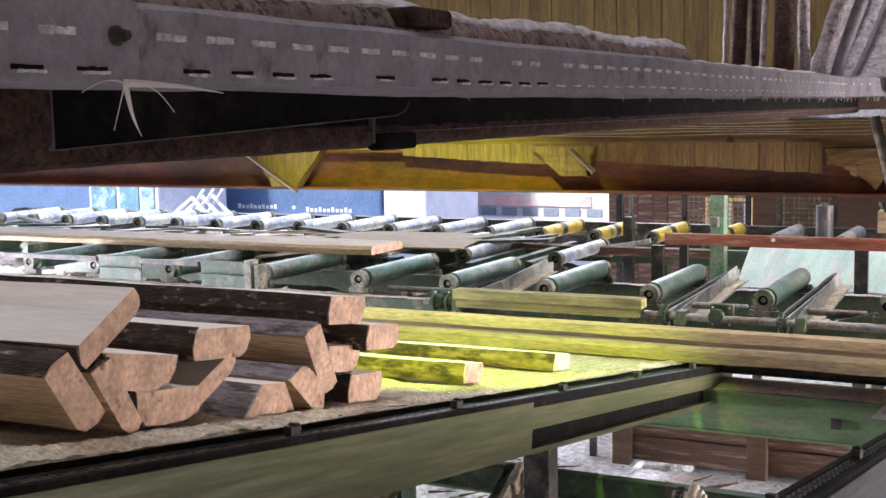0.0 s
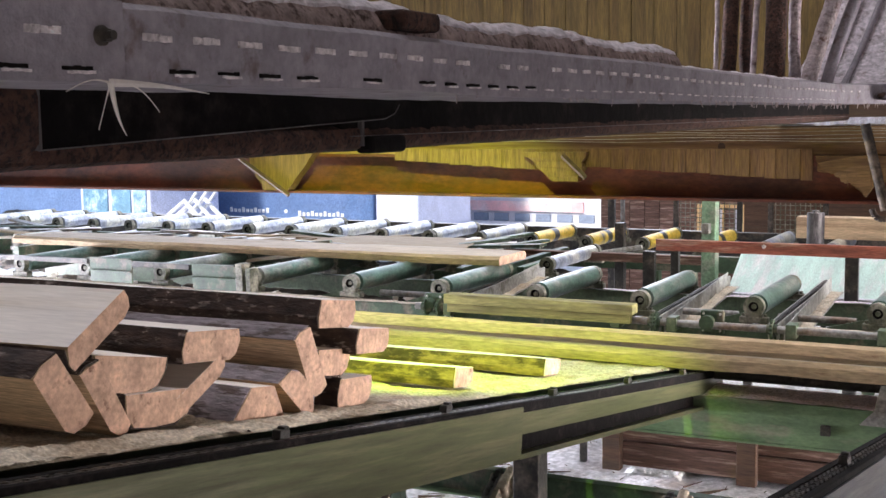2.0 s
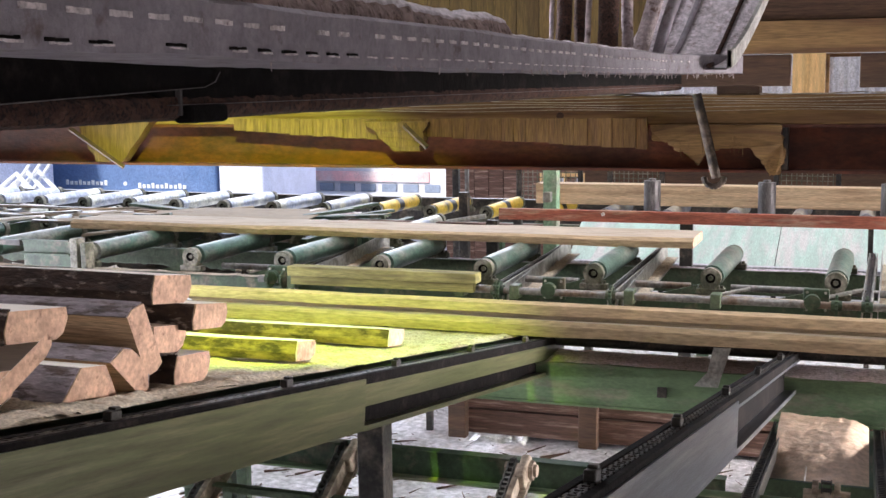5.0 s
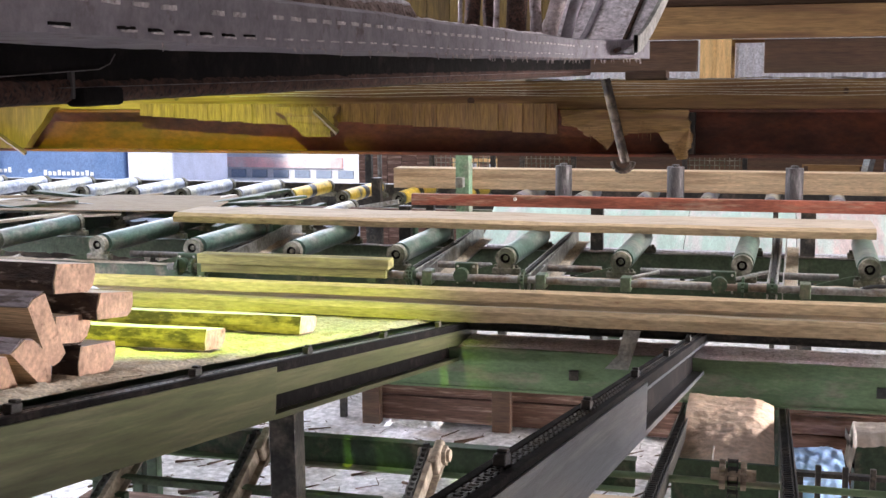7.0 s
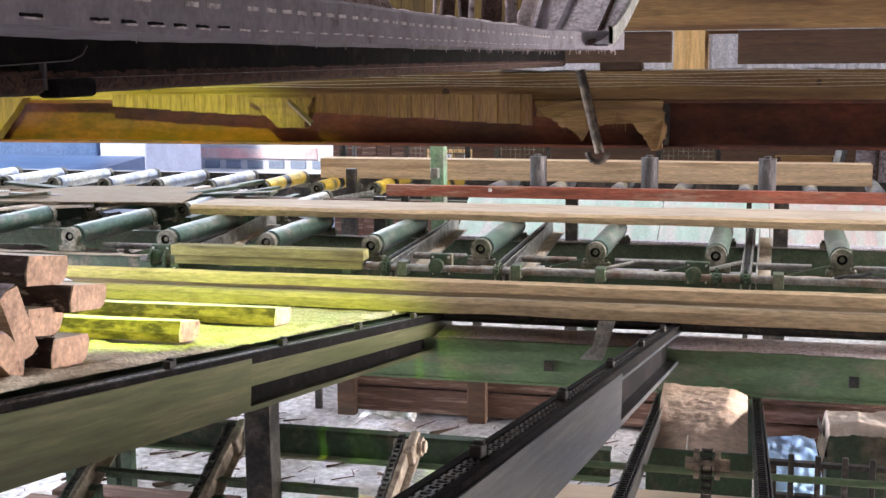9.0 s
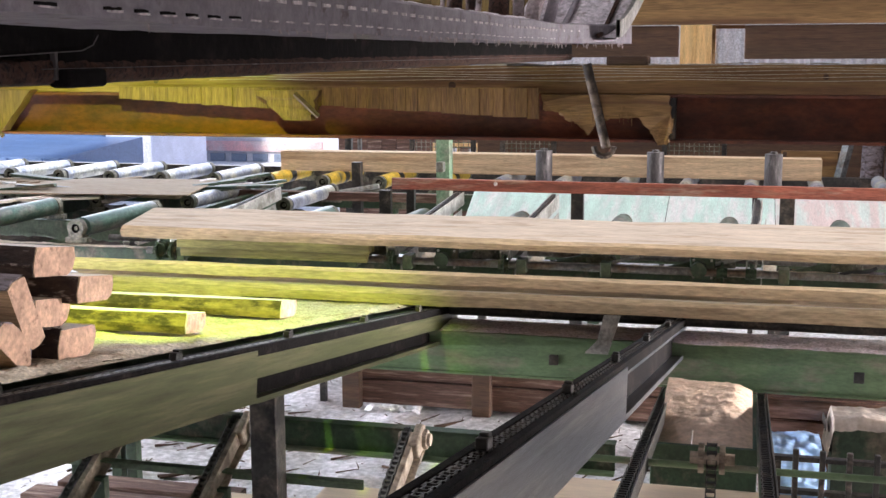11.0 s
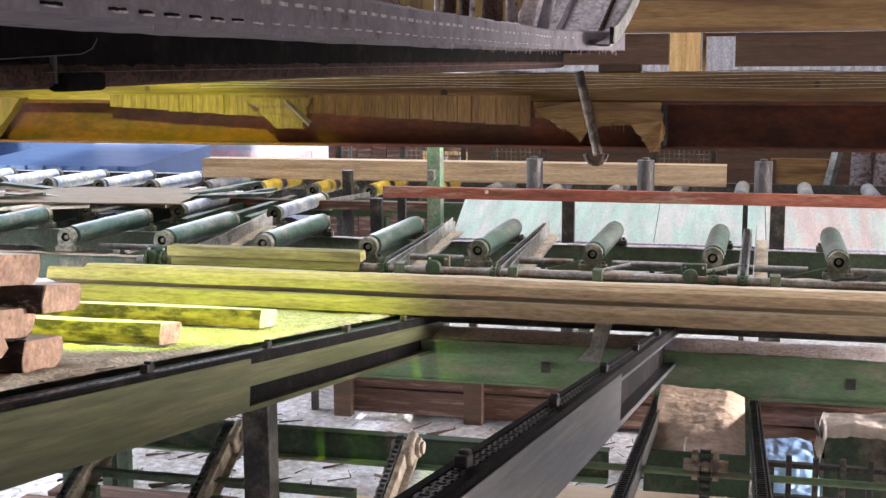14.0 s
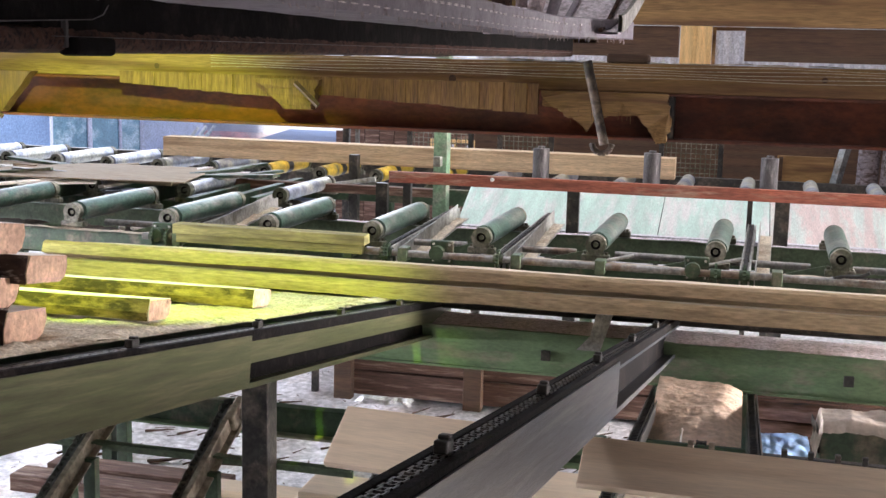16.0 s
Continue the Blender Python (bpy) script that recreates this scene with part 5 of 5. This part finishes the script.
for x in (-0.33, 0.1):
    for y in (5.215, 6.05):
        box(bm, x - 0.015, x + 0.015, y - 0.015, y + 0.015, 0, 0.30)
wpart("box", bm, GREEN_DARK, heap)


def heap_height(x, y):
    v = min(1, max(0, (y - 5.23) / 0.65))
    hollow = 0.07 * math.exp(-((x + 0.3) / 0.09) ** 2 - ((y - 5.4) / 0.2) ** 2)
    return 0.572 + 0.06 * v - hollow - 1.6 * max(0, x + 0.02) ** 2 * (1 + v) + 0.012 * lump(x, y, 5) + 0.004 * lump(x, y, 30)


wpart("sawdust", sheet(bmesh.new(), -0.324, 0.094, 5.228, 6.1, 50, 90, heap_height), HEAPDUST, heap, "heaped pale sawdust", True)
wpart("marker_pin", new_cyl((-0.17, 5.24, 0.56), (-0.165, 5.24, 0.64), 0.004, 6), WOOD_TOP, heap, "pale splinter standing in the heap")
side = thing("loose_board", "broad pale board lying under the conveyor", "board", at=(-0.9, 4.9, 0))
wpart("board", new_box(-0.95, 0.3, 4.35, 5.1, 0.40, 0.43, 0.004), FEEDWOOD, side)
wpart("bearer", new_box(-0.9, -0.82, 4.4, 5.05, 0, 0.40), TIMBER, side)
wpart("bearer", new_box(0.15, 0.23, 4.4, 5.05, 0, 0.40), TIMBER, side)
bucket = thing("skip_bin", "green bin stuffed with crumpled pale sacks", "bin", at=(0.6, 5.45, 0))
bm = new_prism([(5.36, 0.0), (5.48, 0.0), (5.52, 0.69), (5.3, 0.69)], 0.43, 0.86)
wpart("bin", bm, GREEN_DARK, bucket)
bm = sheet(bmesh.new(), 0.40, 0.9, 5.27, 5.54, 90, 50, lambda x, y: 0.715 + 0.022 * lump(x, y, 4) + 0.01 * abs(lump(x, y, 11)) - 0.05 * max(0, 1 - (y - 5.27) / 0.035) - 0.16 * max(0, 1 - (x - 0.40) / 0.03))
wpart("sack", bm, PAPER, bucket, "crumpled pale sack", True)
bm = sheet(bmesh.new(), 0, 0.16, 0, 0.2, 16, 20, lambda x, y: 0.012 * lump(x, y, 9) + 0.006 * lump(x, y, 30))
part("sack_flap", bm, DARK_BROWN, bucket, "dark hanging sack flap", True, at=Matrix.Translation((-0.19, -0.13, 0.69)) @ pose(0, 0, 0, -4, 82, 0))
tarp = thing("plastic_sheet", "crumpled blue plastic sheet on the floor", "plastic sheet", at=(0.3, 5.6, 0))
bm = sheet(bmesh.new(), 0.2, 0.45, 5.0, 6.45, 30, 90, lambda x, y: 0.29 + 0.02 * lump(x, y, 5) + 0.008 * lump(x * 3, y, 9))
wpart("sheet", bm, TARP, tarp, smooth=True)
wpart("core", new_box(0.21, 0.44, 5.02, 6.43, 0, 0.25), BOXWOOD, tarp)
wrap = thing("wrapped_bundle", "timber bundle in glossy brown wrapping", "bundle", at=(0.35, 6.6, 0))
for k, (z0, z1) in enumerate(((0.0, 0.215), (0.218, 0.325), (0.328, 0.435))):
    bm = new_box(0.17, 0.95, 6.5 + 0.01 * k, 6.85, z0, z1, 0.02)
    wpart("bundle_layer", bm, WRAP, wrap, smooth=True)
rack = thing("spike_rack", "black steel rack with upright pegs", "rack", at=(0.6, 5.1, 0))
for z in (0.44, 0.585):
    wpart("bar", new_box(0.15, 2.0, 5.08, 5.12, z, z + 0.02, 0.003), STEEL_DARK, rack)
wpart("foot", new_box(0.17, 0.21, 5.08, 5.12, 0, 0.585), STEEL_DARK, rack)
wpart("foot", new_box(1.9, 1.94, 5.08, 5.12, 0, 0.585), STEEL_DARK, rack)
for i in range(9):
    wpart("peg", new_box(0.256 + i * 0.108, 0.28 + i * 0.108, 5.055, 5.079, 0.43, 0.645, 0.004), STEEL_DARK, rack)
pile_floor = thing("floor_planks", "brown offcut planks lying on the floor", "plank stack", at=(-2.9, 5.25, 0))
for k, (x0, x1, y0) in enumerate(((-3.5, -2.5, 5.12), (-3.4, -2.4, 5.3), (-2.6, -1.9, 5.2))):
    wpart("plank", new_box(x0, x1, y0, y0 + 0.15, 0.0, 0.09 + 0.01 * k, 0.006), BOXWOOD if k < 2 else FEEDWOOD, pile_floor)
tan_pile = thing("board_stack", "stack of pale tan boards on the floor", "board stack", at=(-1.6, 5.0, 0))
for k in range(4):
    wpart("board", new_box(-1.98 + 0.05 * k, -1.2, 4.75 + 0.03 * k, 5.08 + 0.02 * (k % 2), 0.075 * k, 0.075 * k + 0.072, 0.004), FEEDWOOD, tan_pile)
scrap = thing("plastic_scrap", "crumpled white plastic scrap on the floor", "plastic sheet", at=(-2.1, 7.08, 0.03))
bm = sheet(bmesh.new(), -0.2, 0.18, -0.06, 0.06, 30, 12, lambda x, y: 0.03 + 0.03 * lump(x, y, 9) - 0.9 * max(0, abs(x) - 0.1) ** 2)
part("scrap", bm, WHITE, scrap, smooth=True)
crate = thing("timber_crate", "weathered brown stack of timbers on the floor", "timber stack", at=(-1.6, 7.4, 0))
for i in range(2):
    wpart("timber", new_box(-2.4, 0.3, 7.28, 7.5, 0.02 + 0.17 * i, 0.18 + 0.17 * i, 0.008), BOXWOOD, crate)
for x in (-2.42, -1.55):
    wpart("stake", new_box(x - 0.07, x + 0.05, 7.2, 7.275, 0, 0.36, 0.006), TIMBER, crate)
wpart("stake", new_box(-2.68, -2.64, 7.3, 7.34, 0, 0.5), STEEL_DARK, crate)
pieces = bmesh.new()
for i in range(900):
    x, y = random.uniform(-4.5, 1.5), random.uniform(4.9, 9.5)
    a, ln = random.uniform(0, math.pi), random.uniform(0.01, 0.1)
    z = floor_height(x, y) + 0.006
    cyl(pieces, (x, y, z), (x + ln * math.cos(a), y + ln * math.sin(a), z + 0.006), random.uniform(0.0015, 0.005), 4, 0.0015)
for i in range(110):
    x, y = random.uniform(-3.6, 0.6), random.uniform(5.2, 7.1)
    a, ln = random.gauss(0.5, 0.4), random.uniform(0.06, 0.26)
    z = floor_height(x, y) + 0.008
    cyl(pieces, (x, y, z), (x + ln * math.cos(a), y + ln * math.sin(a), z + 0.008), random.uniform(0.004, 0.011), 5, 0.003)
tagged(part("floor_splinters", pieces, TIMBER, None, "bark splinters scattered on the floor"), category="splinter", kind="stuff")

# planks carried by the feeder
lower_planks = []
for label, length, w, x, y, z, spin in (("broad pale plank rising on the feeder", 0.62, 0.26, -1.02, 3.9, 0.90, -4), ("long pale plank rising on the feeder", 2.2, 0.2, 0.66, 3.8, 0.93, -2)):
    th = thing("feeder_plank", label, "sawn plank", "planks on the feeder")
    part("sawn_wood", new_box(-length / 2, length / 2, -w / 2, w / 2, -0.015, 0.015, 0.003), FEEDWOOD, th)
    m = pose(x, y, z, 33, 0, spin)
    th.matrix_basis = m
    lower_planks.append((th, m))

# ---- yard beyond the hall ----
lorry = thing("lorry", "parked blue box lorry with white lettering", "lorry", at=(-16, 20, 0))
wpart("box_body", new_box(-20, -11.43, 20, 22.4, 0.25, 3.4, 0.03), BLUE, lorry, "blue box body")
wpart("cab", new_box(-11.4, -10.45, 20.05, 22.4, 0.1, 3.0, 0.05), LILAC, lorry, "pale lilac cab")
for x in (-18.5, -17.4, -12.4):
    wpart("wheel", new_cyl((x, 20.03, 0.47), (x, 20.3, 0.47), 0.48, 24), RUBBER, lorry, "black wheel", True)
for x0, x1, z in ((-14.83, -13.75, 0.45), (-13.15, -11.98, 0.41)):
    n = int((x1 - x0) / 0.1)
    for i in range(n):
        h = 0.1 if i in (0, 3, 6, 9) else 0.07
        wpart("lettering_bar", new_box(x0 + i * 0.1, x0 + i * 0.1 + 0.062, 19.985, 19.998, z - 0.05, z - 0.05 + h), WHITE, lorry)
wpart("lettering_dot", new_cyl((-13.45, 19.985, 0.44), (-13.45, 19.998, 0.44), 0.04, 12), WHITE, lorry)
lorry.location.x -= 0.18
far = thing("yard_building", "pale yard building with pink band and windows", "building", at=(-11, 24.5, 0))
wpart("wall", new_box(-26, 2, 24.2, 28, -0.03, 6), PALEWALL, far)
wpart("pink_band", new_box(-13, -8.8, 24.15, 24.198, 0.2, 0.42), PINK, far, "faded pink band")
for i in range(9):
    x = -12.9 + i * 0.5
    wpart("window", new_box(x, x + 0.34, 24.15, 24.198, -0.02, 0.15), GLASSY, far, "dark window")
shed = thing("shed", "brown boarded shed with lit openings", "shed", at=(-1, 15, 0))
wpart("wall", new_box(-5.2, 8, 15, 17, -0.03, 1.15), BOXWOOD, shed)
x = -5.2
while x < 7.9:
    wpart("board", new_box(x, x + 0.19, 14.96, 14.998, 0.0, 1.2 + 0.05 * random.random()), BOXWOOD, shed)
    x += 0.2
# lit openings: the light is put into orange frames and pale panes
for x0, x1, z0, z1 in ((-0.5, 0.24, 0.8, 1.15), (-3.9, -3.1, 0.7, 1.15)):
    fr = wpart("opening_frame", new_box(x0, x1, 14.90, 14.955, z0, z1, 0.004), YELLOWPANEL, shed, "timber window frame coloured as orange-lit")
    wpart("shutter", new_box(x0 + 0.06, x1 - 0.06, 14.88, 14.898, z0 + 0.04, z1 - 0.04, 0.002), BOXWOOD, shed, "dark boarded shutter")
    for f in (0.3, 0.62):
        xa = x0 + (x1 - x0) * f
        wpart("pale_pane", new_box(xa, xa + 0.085, 14.86, 14.878, z0 + 0.03, z1 - 0.06, 0.002), PALEWALL, shed, "pale lit pane")
        wpart("mullion", new_box(xa + 0.09, xa + 0.125, 14.855, 14.879, z0 + 0.02, z1 - 0.03, 0.002), YELLOWPANEL, shed, "mullion coloured as orange-lit")
corr = thing("corrugated_wall", "pale corrugated metal wall", "wall", at=(0, 13.5, 0))
bm = bmesh.new()
prev = None
for i in range(500):
    x = -3 + i * 0.02
    y = 13.5 + 0.02 * math.sin(i * 1.2)
    ring = [bm.verts.new((x, y, 1.9)), bm.verts.new((x, y, 5.0)), bm.verts.new((x, y + 0.01, 5.0)), bm.verts.new((x, y + 0.01, 1.9))]
    if prev:
        for q in range(4):
            r = (q + 1) % 4
            bm.faces.new((prev[q], prev[r], ring[r], ring[q]))
    prev = ring
wpart("sheet", bm, PALEWALL, corr)
wpart("frame", new_box(-3, 7, 13.53, 13.6, -0.03, 5.0), TIMBER, corr)
wpart("door_panel", new_box(-0.72, -0.385, 13.38, 13.44, 1.97, 3.2, 0.01), YELLOWPANEL, corr, "yellow boarded panel")

loader = thing("wheel_loader", "blue vehicle passing in the yard", "vehicle")
wpart("body", new_box(-4.2, -0.3, 0.1, 2.2, 0.35, 1.25, 0.08), BLUE, loader, "blue body")
wpart("cab_frame", new_box(-1.75, 0.0, 0.2, 2.0, 1.25, 2.7, 0.06), LILAC, loader, "pale cab frame")
wpart("cab_body", new_box(-1.7, 0.0, 0.05, 2.1, 0.3, 1.25, 0.05), LILAC, loader, "pale glazed lower cab")
for x0, x1 in ((-1.6, -1.0), (-0.9, -0.45), (-0.38, -0.08)):
    wpart("cab_window", new_box(x0, x1, 0.02, 0.045, 0.42, 1.15, 0.005), CABGLASS, loader, "pale blue cab glazing")
for k in range(3):
    wpart("lift_arm", tube(bmesh.new(), [(0.0, 0.4 + 0.3 * k, 0.5), (0.5, 0.4 + 0.3 * k, 0.85), (1.1, 0.4 + 0.3 * k, 0.3)], 0.045, 8), WHITE, loader, "white lift arm")
    wpart("hydraulic_ram", new_cyl((0.1, 0.5 + 0.3 * k, 0.3), (0.7, 0.5 + 0.3 * k, 1.0), 0.03, 8), WHITE, loader)
bm = new_prism([(-0.3, 0.2), (2.4, 0.2), (2.4, 0.9), (-0.3, 0.75)], 1.5, 4.5)
for k in range(9):
    box(bm, 1.6 + 0.32 * k, 1.66 + 0.32 * k, -0.36, -0.302, 0.22, 0.74)
bucket_part = wpart("bucket", bm, BLUE, loader, "dark blue ribbed bucket")
for x in (-3.4, -0.6):
    wpart("wheel", new_cyl((x, -0.1, 0.3), (x, 0.35, 0.3), 0.33, 24), RUBBER, loader, "black wheel", True)


# ---- what moves ----
def advance(t):
    return 0.24 * min(1.0, max(0.0, (t - 12.55) / 2.5))


def motions():
    times = (0, 12.3, 12.5, 12.7, 13.0, 13.5, 14.0, 14.5, 14.9, 15.1, 15.4, 16.0)
    for th, m in moving:
        walk(th, [(t, Matrix.Translation((-0.02 * advance(t), -0.988 * advance(t), 0.154 * advance(t))) @ m) for t in times])
    for c in chains:
        walk(c, [(t, Matrix.Translation((0, -advance(t), 0))) for t in times])
    for d, s in dogs:
        walk(d, [(t, Matrix.Translation((0, s - advance(t), 0))) for t in times])
    # the plank runs along the rollers, is lifted over and slides down to the chains
    z, y, dx = 1.24, 8.12, -A_L / 2
    rows = [(0, pose(-4.66 + dx, y, z)), (0.6, pose(-4.64 + dx, y, z)), (1.0, pose(-4.33 + dx, y, z)), (1.5, pose(-3.92 + dx, y, z)), (2.5, pose(-3.07 + dx, y, z)), (3.5, pose(-2.22 + dx, y, z)),
            (5.0, pose(-1.01 + dx, y, z)), (6.5, pose(0.25 + dx, y, z)), (7.3, pose(0.92 + dx, y, z)), (7.6, pose(1.04 + dx, y, z)), (9.2, pose(1.04 + dx, y, z)),
            (9.8, pose(1.04 + dx, 8.0, 1.29, 3)), (10.6, pose(1.04 + dx, 7.35, 1.265, 4)), (11.1, pose(1.05 + dx, 6.95, 1.2, 9)), (11.3, pose(1.05 + dx, 6.83, 1.145, 8)), (11.6, pose(1.05 + dx, 6.8, 1.10, 0)), (12.6, pose(1.05 + dx, 6.8, 1.10, 0)),
            (13.2, pose(1.05 + dx, 6.77, 1.10, -1)), (13.5, pose(1.04 + dx, 6.75, 1.08, -4)), (14.0, pose(1.03 + dx, 6.73, 1.015, -9)), (14.5, pose(1.03 + dx, 6.69, 1.005, -9)), (15.1, pose(1.03 + dx, 6.64, 1.005, -9)), (16, pose(1.03 + dx, 6.64, 1.005, -9))]
    walk(plank_a, rows)
    for arm, x in arms:
        lift = ((0, 1.5, 1.055), (9.2, 1.5, 1.055), (9.9, 4.2, 1.135), (11.3, 4.2, 1.135), (13.0, 4.2, 1.135), (13.4, 2.6, 1.09), (13.75, 1.5, 1.055), (16, 1.5, 1.055))
        walk(arm, [(t, Matrix.Translation((x, -0.15, h)) @ pose(0, 0, 0, a, 0, -1.5)) for t, a, h in lift])
    walk(squared, [(t, pose(x + 2.45, 10.7, 1.203)) for t, x in ((0, -1.3), (3.5, -2.35), (5, -2.8), (9, -3.8), (12.5, -4.6), (14.5, -5.08), (16, -5.45))])
    # both feeder planks come up from below, the broad one first
    rises = (((0.0, -0.9, -0.6), (14.0, -0.9, -0.6), (14.5, -0.32, -0.2), (15.0, -0.19, -0.12), (15.5, -0.09, -0.06), (16.0, 0, 0)),
             ((0.0, -0.9, -0.6), (14.7, -0.9, -0.6), (15.5, -0.12, -0.08), (16.0, 0, 0)))
    for (th, m), rise in zip(lower_planks, rises):
        walk(th, [(t, Matrix.Translation((0, dy, dz)) @ m) for t, dy, dz in rise])
    walk(loader, [(t, pose(x, 17, -0.03)) for t, x in ((0, -14.6), (5.2, -14.6), (12.6, -15.0), (13.6, -14.2), (14.4, -12.4), (15.2, -10.0), (16, -9.1))])
    walk(bucket_part, [(0, pose(0, 0, -0.6)), (5.2, pose(0, 0, -0.6)), (12.0, pose(0, 0, 0)), (16, pose(0, 0, 0))])


motions()
